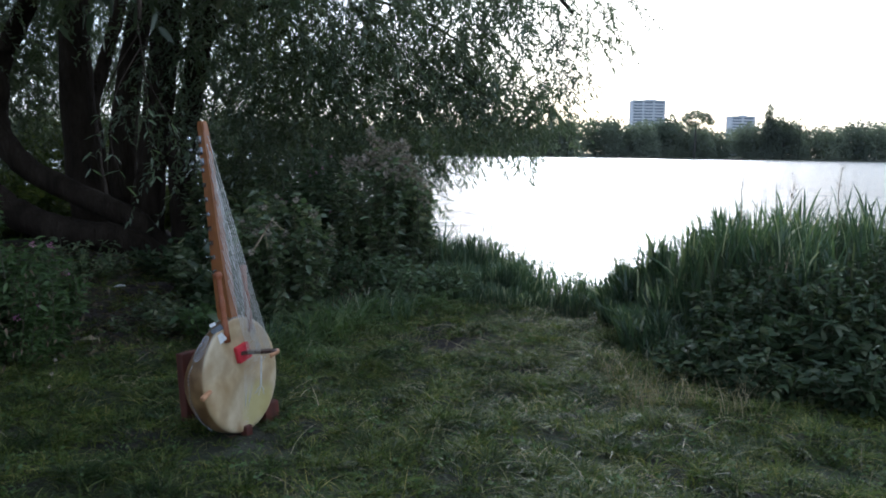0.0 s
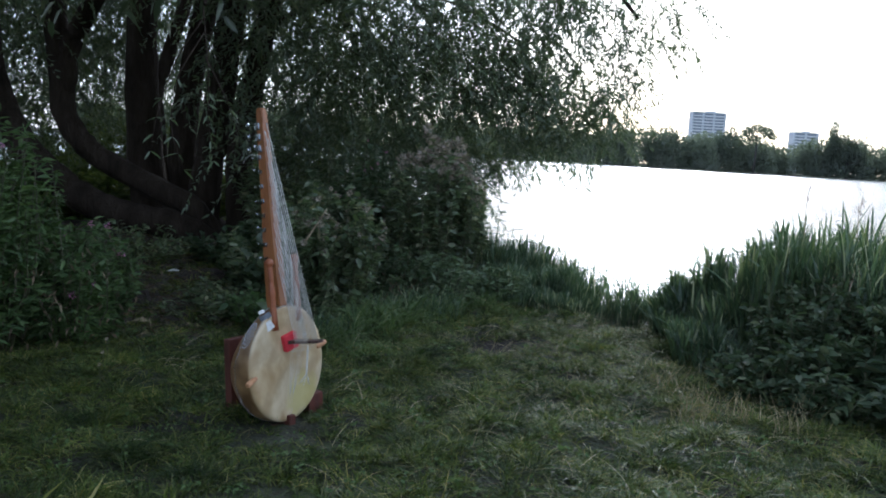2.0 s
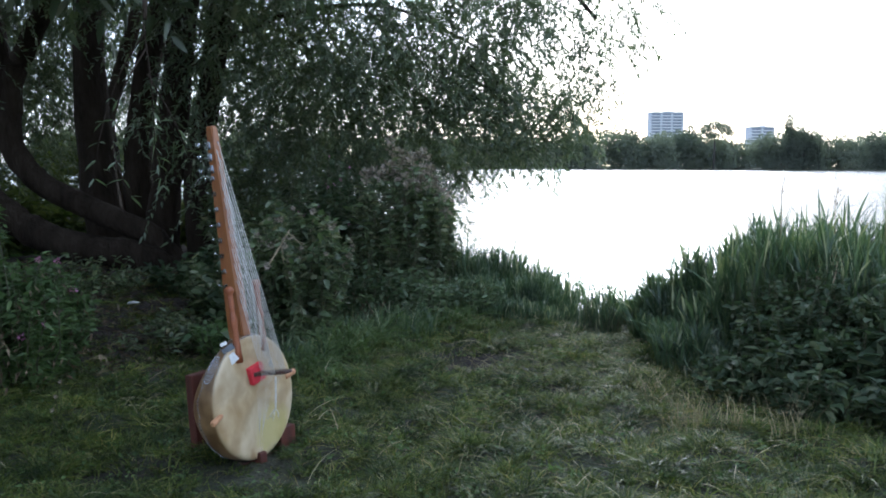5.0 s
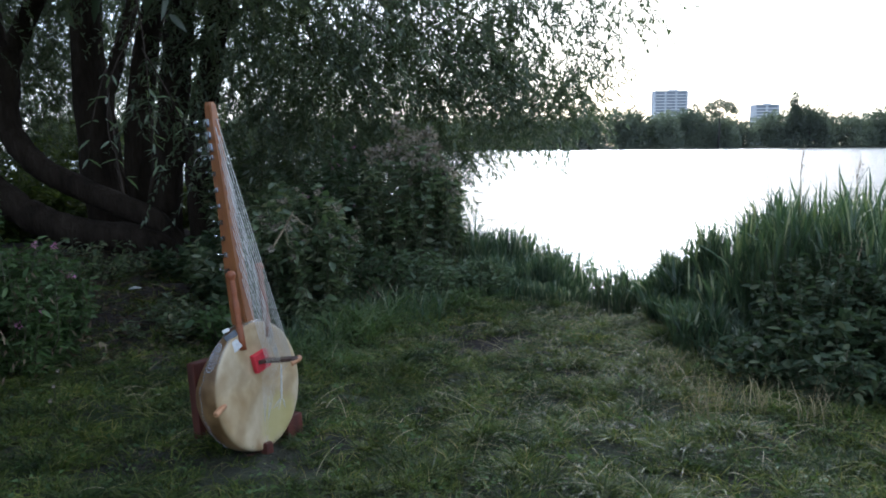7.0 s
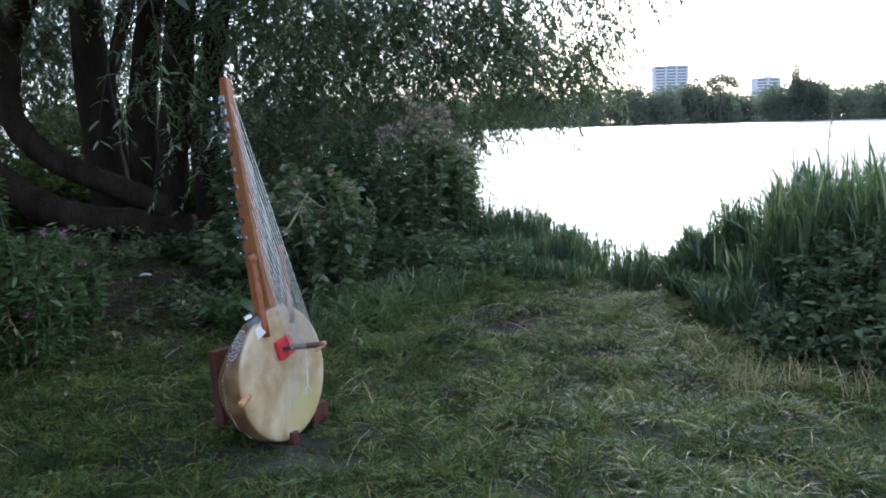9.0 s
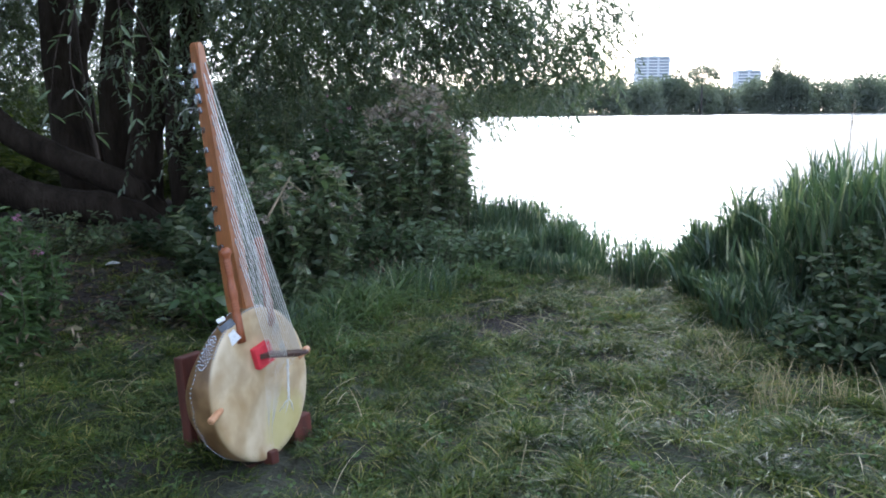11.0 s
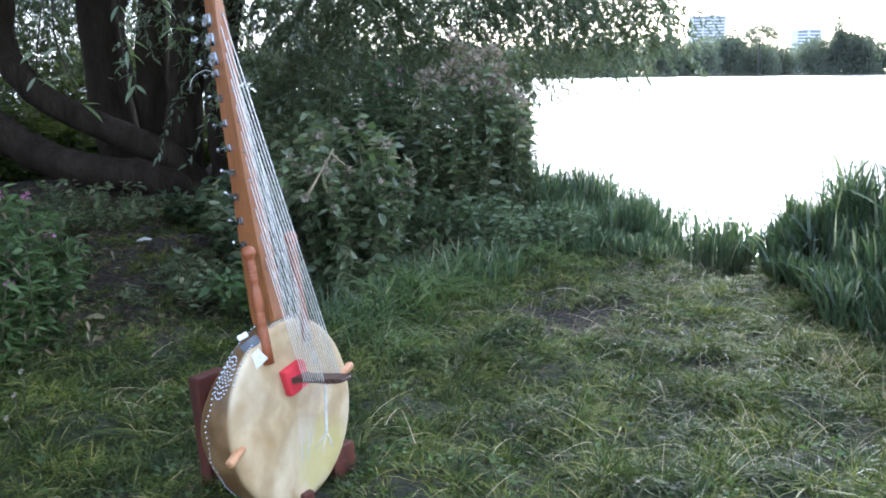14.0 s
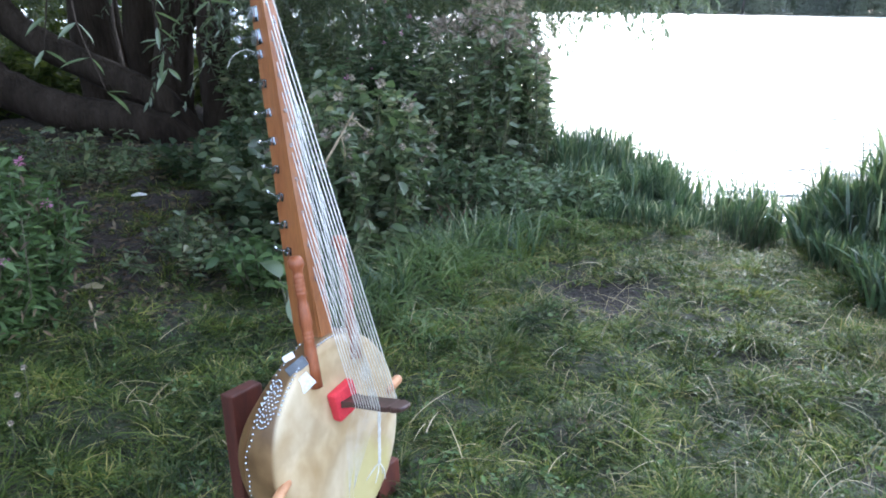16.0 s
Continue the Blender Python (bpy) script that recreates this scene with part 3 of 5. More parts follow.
# a low spray that hangs beside the instrument, leaf by leaf
low = empty("willow_branch", pose(-1.12, 3.1, 1.7), "low-hanging willow twig with narrow grey-green leaves", "branch")
leaf_me = None
for j, pts in enumerate(([(0, 0, 0), (0.05, -0.06, -0.25), (0.08, -0.12, -0.48), (0.12, -0.16, -0.62)], [(0.01, 0, -0.1), (-0.06, -0.1, -0.3), (-0.04, -0.2, -0.5), (0.03, -0.24, -0.66)],
                         [(0.02, -0.02, -0.2), (0.13, -0.05, -0.38), (0.2, -0.1, -0.52)], [(0, 0, -0.05), (-0.12, 0.05, -0.2), (-0.2, 0.05, -0.42), (-0.22, 0.02, -0.6)])):
    pts = spline(pts, 5)
    part("twig", tubes("twig", [(pts, [0.003 - 0.002 * i / len(pts) for i in range(len(pts))])], 5), M_BARK, low)
    if leaf_me is None:
        V = [(0, 0, 0), (0.02, 0.006, 0.003), (0.045, 0.0075, 0.002), (0.06, 0.005, -0.001), (0.078, 0, -0.008), (0.06, -0.005, -0.001), (0.045, -0.0075, 0.002), (0.02, -0.006, 0.003), (0.02, 0, -0.001), (0.045, 0, -0.002), (0.06, 0, -0.004)]
        leaf_me = mesh_from("leaf", V, [(0, 8, 1), (0, 7, 8), (1, 8, 9, 2), (8, 7, 6, 9), (2, 9, 10, 3), (9, 6, 5, 10), (3, 10, 4), (10, 5, 4)], True)
        leaf_me.materials.append(M_WILLOW)
    for i in range(5, len(pts), 2 if j in (1, 3) else 1):
        for sgn in (-1, 1):
            o = part("leaf", leaf_me, M_WILLOW, low)
            a = random.uniform(0, 360)
            o.matrix_basis = Matrix.Translation(pts[i]) @ pose(0, 0, 0, random.uniform(-40, 40), random.uniform(-10, 55), a) @ Matrix.Scale(random.uniform(0.45, 0.8), 4)

# ---- bushes and herbs ----


def bush(name, x, y, rx, ry, h, stems, per, L, W, material, label, category, spread=0.9, low_leaf=0.15, seed=1, curl=0.15):
    """Stems that fan out from a foot, with leaves along them. Returns the thing and its stem tips."""
    r = np.random.default_rng(seed)
    z0 = ground_z(x, y)
    thing = empty(name, pose(x, y, z0), label, category)
    lines, P, D, tips = [], [], [], []
    for _ in range(stems):
        a, d = r.random() * 2 * math.pi, math.sqrt(r.random())
        foot = np.array([math.cos(a) * d * rx * 0.55, math.sin(a) * d * ry * 0.55, -0.03])
        tip = np.array([math.cos(a) * d * rx * spread, math.sin(a) * d * ry * spread, h * (1 - 0.38 * d * d) * (0.62 + 0.4 * r.random())])
        mid = (foot + tip) / 2 + r.normal(size=3) * 0.05 * np.array([1, 1, 0.4]) * h
        line = [foot, foot * 0.6 + mid * 0.4 + [0, 0, 0.05 * h], mid, mid * 0.4 + tip * 0.6, tip]
        lines.append((line, [0.006, 0.005, 0.004, 0.003, 0.0015]))
        tips.append(tip)
        s = low_leaf + (1 - low_leaf) * r.random(per)
        c = (1 - s)[:, None] ** 2 * foot + 2 * (s * (1 - s))[:, None] * mid + (s ** 2)[:, None] * tip
        P.append(c + r.normal(size=(per, 3)) * 0.012)
        D.append(unit(r.normal(size=(per, 3)) * [1, 1, 0.35] + [0, 0, 0.2]))
    P, D = np.concatenate(P), np.concatenate(D)
    n = len(P)
    tagged(part("stalk_mass", tubes("stalk_mass", lines, 4), M_STEM, thing), kind="stuff")
    tagged(part("foliage", leaves("foliage", P, D, L * (0.5 + 0.8 * r.random(n)), W * (0.5 + 0.8 * r.random(n)), 0.2, curl, True), material, thing), kind="stuff")
    return thing, tips


def fluff_mesh(size, n, seed):
    r = np.random.default_rng(seed)
    q = unit(r.normal(size=(n, 3))) * [1, 1, 0.75]
    me = leaves("head", q * size * 0.35, q, np.full(n, size * 0.75), np.full(n, size * 0.3), 0.1, 0.0)
    return me


HEAD, FLOWER = fluff_mesh(0.03, 60, 4), fluff_mesh(0.016, 26, 5)
HEAD.materials.append(M_FLUFF)
FLOWER.materials.append(M_MAUVE)


def put_heads(thing, tips, me, name, material, label, share, drop=0.0, seed=1, scale=1.0):
    r = random.Random(seed)
    for t in tips:
        if r.random() < share:
            o = part(name, me, material, thing, label)
            o.matrix_basis = Matrix.Translation((t[0], t[1], t[2] + 0.01 - drop * r.random())) @ pose(0, 0, 0, 0, 0, r.uniform(0, 360)) @ Matrix.Scale(scale * r.uniform(0.7, 1.3), 4)


b, tips = bush("agrimony_bush", -0.42, 6.45, 0.42, 0.42, 1.48, 125, 60, 0.078, 0.03, M_BUSH, "tall dense bush with fading greyish-pink fluffy heads", "bush", seed=11, spread=1.0)
put_heads(b, [t for t in tips if t[2] > 1.1], HEAD, "flower_head", M_FLUFF, "greyish-pink fluffy seed head", 0.9, 0.05, 2, 1.9)
b, tips = bush("agrimony_bush", -0.21, 6.5, 0.23, 0.3, 1.3, 54, 62, 0.07, 0.026, M_BUSH, "narrow leafy bush with pale fluffy heads at the water", "bush", seed=12, spread=1.0)
put_heads(b, [t for t in tips if t[2] > 0.85], HEAD, "flower_head", M_FLUFF, "greyish-pink fluffy seed head", 0.8, 0.05, 3, 1.9)
b, tips = bush("burdock_bush", -1.0, 5.15, 0.42, 0.4, 0.95, 110, 62, 0.066, 0.04, M_BUSH, "broad-leaved bush with brown burrs beside the path", "bush", seed=13, spread=1.0)
put_heads(b, [t for t in tips if t[2] > 0.5], HEAD, "burr", M_FLUFF, "dry brownish burr", 0.7, 0.06, 4, 0.75)
# Shade between the bushes is put into this willowherb's and bramble's leaf colour.
b, tips = bush("willowherb_clump", -1.02, 6.85, 0.42, 0.4, 1.3, 110, 60, 0.08, 0.028, M_DOCK_SHADE, "willowherb with a few mauve flowers behind the bushes, shade put into its dark leaf colour", "willowherb", seed=84, spread=1.0)
put_heads(b, tips, FLOWER, "flower", M_MAUVE, "small mauve-pink flower", 0.14, 0.1, 7, 1.4)
bush("bramble_bush", -0.72, 5.8, 0.42, 0.3, 0.46, 60, 34, 0.06, 0.03, M_DOCK_SHADE, "low bramble at the foot of the tall bush, shade put into its dark leaf colour", "bush", seed=14, spread=1.0)
bush("nettle_clump", -0.3, 5.95, 0.3, 0.28, 0.42, 70, 36, 0.06, 0.026, M_NETTLE, "grey-green nettles in front of the tall bush", "nettles", seed=85, spread=1.0)
bush("nettle_clump", 0.06, 6.1, 0.34, 0.26, 0.36, 70, 34, 0.055, 0.022, M_NETTLE, "low grey-green nettles at the edge of the grass", "nettles", seed=15, spread=1.0)
bush("nettle_clump", -1.55, 5.9, 0.5, 0.45, 0.5, 60, 30, 0.09, 0.05, M_BUSH, "shaded dark green nettles under the willow", "nettles", seed=16, spread=1.0)
bush("nettle_clump", -1.42, 5.35, 0.36, 0.4, 0.34, 50, 26, 0.085, 0.05, M_DOCK_SHADE, "dark broad-leaved nettles beside the path", "nettles", seed=81, spread=1.0)
bush("nettle_clump", -1.95, 6.35, 0.5, 0.4, 0.42, 60, 26, 0.08, 0.045, M_DOCK_SHADE, "dark nettles in the shade behind the path", "nettles", seed=82, spread=1.0)
bush("nettle_clump", -1.32, 4.75, 0.24, 0.28, 0.2, 36, 20, 0.06, 0.03, M_HERB, "low green nettles at the path edge", "nettles", seed=83, spread=1.0)
bush("nettle_clump", -1.75, 5.1, 0.4, 0.4, 0.22, 40, 20, 0.05, 0.025, M_BUSH, "low shaded nettles spreading over the path edge", "nettles", seed=35, spread=1.0)
bush("nettle_clump", -2.9, 6.3, 0.5, 0.5, 0.35, 50, 22, 0.06, 0.03, M_BUSH, "low shaded nettles beside the bare path", "nettles", seed=36, spread=1.0)
bush("nettle_clump", -1.5, 7.0, 0.7, 0.5, 0.9, 80, 36, 0.09, 0.045, M_BUSH, "tall shaded nettles behind the path", "nettles", seed=17, spread=1.0)
bush("bramble_bush", -1.75, 7.9, 0.9, 0.6, 1.3, 90, 44, 0.085, 0.04, M_BUSH, "dark bramble thicket below the willow", "bush", seed=18, spread=1.0)
b, tips = bush("willowherb_clump", -2.22, 4.15, 0.33, 0.45, 0.76, 120, 74, 0.066, 0.019, M_HERB, "tall willowherb with mauve flowers and browning lower leaves", "willowherb", seed=19, spread=1.0)
put_heads(b, tips, FLOWER, "flower", M_MAUVE, "small mauve-pink flower", 0.2, 0.25, 5, 1.3)
WILLOWHERB = b
b, tips = bush("willowherb_clump", -2.5, 3.72, 0.36, 0.45, 1.38, 110, 76, 0.075, 0.02, M_HERB, "tall leafy willowherb at the grass edge", "willowherb", seed=20, spread=1.0)
put_heads(b, tips, FLOWER, "flower", M_MAUVE, "small mauve-pink flower", 0.12, 0.25, 6, 1.3)
for i, (x, y, rx, ry, h) in enumerate(((-5.6, 11.5, 1.5, 1.0, 1.7), (-3.6, 12.4, 1.6, 1.0, 1.5), (-7.6, 10.2, 1.5, 1.2, 2.4), (-5.8, 7.0, 0.9, 0.9, 0.9), (-4.2, 10.2, 1.3, 0.7, 0.8), (-6.5, 5.2, 1.2, 1.2, 1.8), (-9.5, 9.5, 2.0, 2.0, 3.2), (-4.2, 4.8, 0.9, 0.8, 1.0), (-2.5, 9.7, 0.9, 0.5, 1.15), (-4.9, 9.0, 0.9, 0.6, 0.8))):
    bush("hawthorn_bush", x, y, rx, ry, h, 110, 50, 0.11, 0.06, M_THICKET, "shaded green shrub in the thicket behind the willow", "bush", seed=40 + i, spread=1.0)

# dead stalk leaning out of the bush
stalk = empty("dead_stalk", pose(-1.04, 4.68, 0.58), "pale dry broken stalk caught in the bush", "stalk")
part("stem", tubes("stem", [(spline([(0, 0, 0), (0.05, 0.03, 0.09), (0.11, 0.06, 0.2)], 4), [0.006] * 5 + [0.004] * 4)], 6), M_DEADWOOD, stalk)
part("side_twig", tubes("side_twig", [([(0.06, 0.04, 0.11), (0.075, 0.03, 0.06), (0.08, 0.02, 0.0)], [0.003, 0.0025, 0.002])], 5), M_DEADWOOD, stalk)
part("side_twig", tubes("side_twig", [([(0.1, 0.055, 0.18), (0.15, 0.05, 0.14), (0.19, 0.04, 0.11)], [0.003, 0.0025, 0.002])], 5), M_DEADWOOD, stalk)
h = part("head", HEAD, M_FLUFF, stalk, "dry curled seed head")
h.matrix_basis = Matrix.Translation((-0.01, 0, -0.01)) @ Matrix.Scale(0.9, 4)

# dry broken stems at the foot of the tall bush
brush = empty("withered_plant", pose(-0.62, 5.62, ground_z(-0.62, 5.62)), "withered reddish-brown plant leaning in the gap between the bushes", "plant")
for k in range(14):
    a, tilt, ln = random.uniform(0, 360), random.uniform(25, 80), random.uniform(0.2, 0.46)
    dx, dy, dz = ln * math.sin(radians(tilt)) * math.cos(radians(a)), 0.5 * ln * math.sin(radians(tilt)) * math.sin(radians(a)), ln * math.cos(radians(tilt))
    x, y = random.uniform(-0.12, 0.12), random.uniform(-0.08, 0.08)
    part("stem", tubes("stem", [([(x, y, -0.02), (x + dx * 0.5, y + dy * 0.5, dz * 0.6), (x + dx, y + dy, dz)], [0.004, 0.0032, 0.0018])], 5), M_DEADSTEM, brush)

# pale clover heads at the edge of the grass
for (x, y, hgt) in ((-1.68, 3.44, 0.16), (-1.66, 3.36, 0.12), (-1.62, 3.25, 0.12)):
    c = empty("clover", pose(x, y, ground_z(x, y)), "clover with a pale faded flower head in the grass", "clover", "clovers")
    part("stem", tubes("stem", [([(0, 0, -0.01), (0.01, 0, hgt * 0.6), (0.0, 0.01, hgt)], [0.0016, 0.0014, 0.0012])], 5), M_STEM, c)
    o = part("flower_head", HEAD, M_FLUFF, c, "pale pinkish faded head")
    o.matrix_basis = Matrix.Translation((0, 0.01, hgt)) @ Matrix.Scale(0.33, 4)
dead = RNG.normal(size=(420, 3)) * [0.24, 0.2, 0.14] + [-2.15, 3.8, 0.3]
o = part("dead_leaf_mass", leaves("dead_leaf_mass", dead - np.array([-2.12, 3.95, ground_z(-2.12, 3.95)]), RNG.normal(size=(420, 3)) * [0.6, 0.6, 0.3] - [0, 0, 0.6], np.full(420, 0.05), np.full(420, 0.012)), M_LITTER, WILLOWHERB, "browning withered lower leaves")
tagged(o, kind="stuff")

# ---- reeds ----


def reeds(name, spots, w, leaf, label, seed, lean=0.16):
    """Upright reed stems rooted in ellipses (x, y, rx, ry, top, stems), with long leaves that part from them and arch over."""
    r = np.random.default_rng(seed)
    P, H, W, A, LN, DR, lines = [], [], [], [], [], [], []
    for x, y, rx, ry, top, stems in spots:
        for _ in range(stems):
            a, d = r.random() * 2 * math.pi, math.sqrt(r.random())
            px, py = x + math.cos(a) * d * rx, y + math.sin(a) * d * ry
            z = max(ground_z(px, py), WATER - 0.25) - 0.02
            hh = (top - z) * (0.7 + 0.32 * math.sqrt(r.random())) * (1 - 0.16 * d * d) * (1 + 0.3 * noise.noise((px * 7, py * 7, 4.0)))
            tilt = np.array([r.normal() * lean, r.normal() * lean, 1.0])
            foot = np.array([px, py, z])
            lines.append(([foot, foot + tilt * hh * 0.45, foot + tilt * hh * 0.8], [0.0035, 0.003, 0.0015]))
            turn = r.random() * 6.283
            for k in range(9):
                s = 0.08 + 0.72 * (k + r.random() * 0.6) / 9
                turn += 2.4 + r.normal() * 0.5
                last = max(0.12, min(leaf * (0.7 + 0.6 * r.random()), hh * (1.02 - s) + 0.06))
                P.append(foot + tilt * hh * s)
                H.append(last)
                W.append(w * (0.6 + 0.6 * r.random()))
                A.append(turn)
                LN.append(0.03 + (0.34 - 0.25 * s) * r.random())
                DR.append(0.03 + 0.25 * r.random() if r.random() < 0.82 else 0.3 + 0.45 * r.random())
    P, H, W, A, LN, DR = (np.array(q) for q in (P, H, W, A, LN, DR))
    bed = empty(name, pose(0, 0, 0), label, "reeds", "reed beds")
    tagged(part("foliage", blades("foliage", P, H, W, A, LN, DR, 6), M_REED, bed), kind="stuff")
    tagged(part("stalk_mass", tubes("stalk_mass", lines, 3), M_STEM, bed), kind="stuff")
    return bed


reeds("reed_bed", [(0.25, 6.95, 0.3, 0.3, 0.53, 170), (0.55, 6.9, 0.25, 0.3, 0.43, 120), (0.8, 6.75, 0.14, 0.25, 0.38, 100), (0.76, 6.45, 0.12, 0.18, 0.3, 80), (-0.08, 6.9, 0.25, 0.3, 0.47, 90), (0.3, 6.35, 0.36, 0.16, 0.31, 90), (0.12, 6.6, 0.16, 0.16, 0.48, 60), (0.7, 6.3, 0.18, 0.18, 0.18, 50), (0.35, 6.02, 0.34, 0.16, 0.14, 90), (0.66, 5.95, 0.14, 0.14, 0.07, 40)], 0.013, 0.26, "dense green reeds standing at the water's edge", 21)
reeds("reed_clump", [(1.12, 6.25, 0.11, 0.12, 0.34, 80), (1.0, 6.2, 0.1, 0.1, 0.18, 50), (1.24, 6.2, 0.08, 0.1, 0.2, 46), (0.88, 6.2, 0.1, 0.12, 0.1, 40)], 0.014, 0.2, "small tuft of reeds in the gap at the bank", 22)
reeds("reed_bed", [(1.34, 5.65, 0.1, 0.2, 0.28, 40), (1.46, 5.6, 0.1, 0.25, 0.42, 40), (1.64, 5.5, 0.12, 0.25, 0.6, 64), (2.0, 5.4, 0.22, 0.35, 0.84, 90), (2.35, 5.2, 0.28, 0.4, 0.89, 110),
                   (1.85, 4.85, 0.22, 0.28, 0.8, 130), (2.15, 4.65, 0.3, 0.3, 0.86, 190), (2.8, 4.9, 0.4, 0.45, 0.92, 200), (3.5, 4.6, 0.6, 0.6, 0.95, 200), (1.62, 5.0, 0.2, 0.3, 0.42, 56), (1.3, 5.3, 0.1, 0.2, 0.18, 34), (1.36, 4.75, 0.15, 0.25, 0.24, 40), (2.15, 4.75, 0.25, 0.25, 0.62, 55)], 0.018, 0.36, "tall thick bank of broad green reeds beside the grass", 23, 0.13)


def sedge(name, spots, count, h_, w, label, seed, lean):
    """Low arching blades rooted in ellipses (x, y, rx, ry, height factor)."""
    r = np.random.default_rng(seed)
    P, H = [], []
    tot = sum(s[2] * s[3] for s in spots)
    for x, y, rx, ry, hf in spots:
        for _ in range(int(count * rx * ry / tot)):
            a, d = r.random() * 2 * math.pi, math.sqrt(r.random())
            px, py = x + math.cos(a) * d * rx, y + math.sin(a) * d * ry
            P.append((px, py, ground_z(px, py) - 0.01))
            H.append(h_ * hf * (0.5 + 0.5 * r.random()))
    P, H = np.array(P), np.array(H)
    n = len(P)
    o = new(name, blades(name, P, H, w * (0.6 + 0.7 * r.random(n)), r.random(n) * 6.283, lean * r.random(n) * 1.6, 0.75 * r.random(n), 6))
    o.data.materials.append(M_REED)
    return tagged(o, label, "sedge", kind="stuff")


sedge("sedge_fringe", [(1.45, 4.8, 0.22, 0.4, 1.0), (1.75, 4.2, 0.3, 0.35, 0.9), (2.4, 3.85, 0.5, 0.3, 1.0), (1.55, 4.0, 0.16, 0.2, 0.7), (1.95, 3.7, 0.25, 0.16, 0.7), (2.6, 3.45, 0.4, 0.2, 0.8), (0.6, 6.4, 0.5, 0.2, 0.6), (-0.5, 5.5, 0.4, 0.3, 0.9), (-0.95, 4.75, 0.25, 0.25, 0.8)], 3200, 0.32, 0.008, "drooping sedge at the foot of the reeds", 24, 0.25)
sedge("broad_sedge", [(1.46, 4.8, 0.14, 0.28, 1.0), (1.62, 4.35, 0.18, 0.18, 1.0)], 150, 0.32, 0.022, "broad arching sedge leaves at the edge of the bank", 25, 0.14)
bush("dock_clump", 1.9, 4.25, 0.42, 0.4, 0.66, 130, 56, 0.055, 0.026, M_DOCK_SHADE, "dark broad-leaved dock in front of the reeds", "dock", seed=31, spread=1.0)
bush("dock_clump", 2.5, 4.1, 0.55, 0.45, 0.76, 150, 56, 0.055, 0.026, M_DOCK_SHADE, "dark broad-leaved dock in front of the reeds", "dock", seed=32, spread=1.0)
bush("nettle_clump", 2.1, 4.55, 0.4, 0.35, 0.72, 60, 40, 0.075, 0.03, M_DOCK_SHADE, "upright nettles growing through the reeds", "nettles", seed=33, spread=1.0)

bush("nettle_clump", 1.62, 3.95, 0.24, 0.24, 0.36, 60, 30, 0.07, 0.035, M_DOCK_SHADE, "low dark nettles at the foot of the reeds", "nettles", seed=37, spread=1.0)
bush("nettle_clump", 2.05, 3.85, 0.38, 0.22, 0.48, 80, 32, 0.08, 0.04, M_DOCK_SHADE, "low dark nettles at the foot of the reeds", "nettles", seed=38, spread=1.0)
bush("nettle_clump", 2.7, 3.6, 0.42, 0.26, 0.5, 80, 32, 0.08, 0.04, M_DOCK_SHADE, "low dark nettles at the foot of the reeds", "nettles", seed=39, spread=1.0)

bush("nettle_clump", 1.72, 3.66, 0.26, 0.16, 0.26, 50, 28, 0.06, 0.03, M_DOCK_SHADE, "low dark nettles spreading into the grass", "nettles", seed=86, spread=1.0)
bush("nettle_clump", 2.25, 3.42, 0.42, 0.2, 0.36, 80, 30, 0.07, 0.035, M_DOCK_SHADE, "low dark nettles spreading into the grass", "nettles", seed=87, spread=1.0)
bush("nettle_clump", 1.42, 4.1, 0.14, 0.3, 0.2, 44, 26, 0.05, 0.025, M_DOCK_SHADE, "low dark nettles spreading into the grass", "nettles", seed=88, spread=1.0)

# a plant with a few very large leaves
big = []
for k in range(9):
    s = k / 8
    w_ = 0.055 * math.sin(math.pi * min(1, s * 0.92 + 0.06)) ** 0.7
    z_ = 0.03 * math.sin(s * 2.6) - 0.03 * s * s
    big += [(0.17 * s, -w_, z_ + 0.012), (0.17 * s, 0, z_), (0.17 * s, w_, z_ + 0.012)]
big_me = mesh_from("leaf", big, [q for k in range(8) for q in ((3 * k, 3 * k + 1, 3 * k + 4, 3 * k + 3), (3 * k + 1, 3 * k + 2, 3 * k + 5, 3 * k + 4))], True)
big_me.materials.append(M_BUSH)
for bx, by, lab, set_ in ((1.66, 4.16, "young burdock with large rounded dull-green leaves", ((-100, 28, 0.09), (-30, 20, 0.06), (80, 15, 0.08), (170, 25, 0.06))),
                          (-1.12, 4.3, "young burdock with pale upright leaves beside the bush", ((-80, -30, 0.16), (-60, 45, 0.12), (140, -20, 0.18), (20, 10, 0.1)))):
    dock = empty("burdock_plant", pose(bx, by, ground_z(bx, by)), lab, "burdock")
    for a, t_, z_ in set_:
        o = part("leaf", big_me, M_BUSH, dock, "large rounded leaf")
        ax, ay = 0.05 * math.cos(radians(a)), 0.05 * math.sin(radians(a))
        o.matrix_basis = pose(ax, ay, z_, 0, t_, a) @ Matrix.Scale(0.72, 4)
        part("leaf_stalk", tubes("leaf_stalk", [([(0, 0, -0.02), (ax * 0.4, ay * 0.4, z_ * 0.6), (ax, ay, z_)], [0.004, 0.0035, 0.003])], 5), M_STEM, dock)

# white bindweed flowers on the reeds
trumpet = mesh_from("flower", [(0.004 * math.cos(a), 0.004 * math.sin(a), 0) for a in np.linspace(0, 2 * math.pi, 13)[:-1]] + [(0.01 * math.cos(a), 0.01 * math.sin(a), 0.025) for a in np.linspace(0, 2 * math.pi, 13)[:-1]] + [(0.027 * math.cos(a), 0.027 * math.sin(a), 0.04) for a in np.linspace(0, 2 * math.pi, 13)[:-1]],
                    [(r_ * 12 + k, r_ * 12 + (k + 1) % 12, (r_ + 1) * 12 + (k + 1) % 12, (r_ + 1) * 12 + k) for r_ in range(2) for k in range(12)], True)
trumpet.materials.append(M_PAPER)
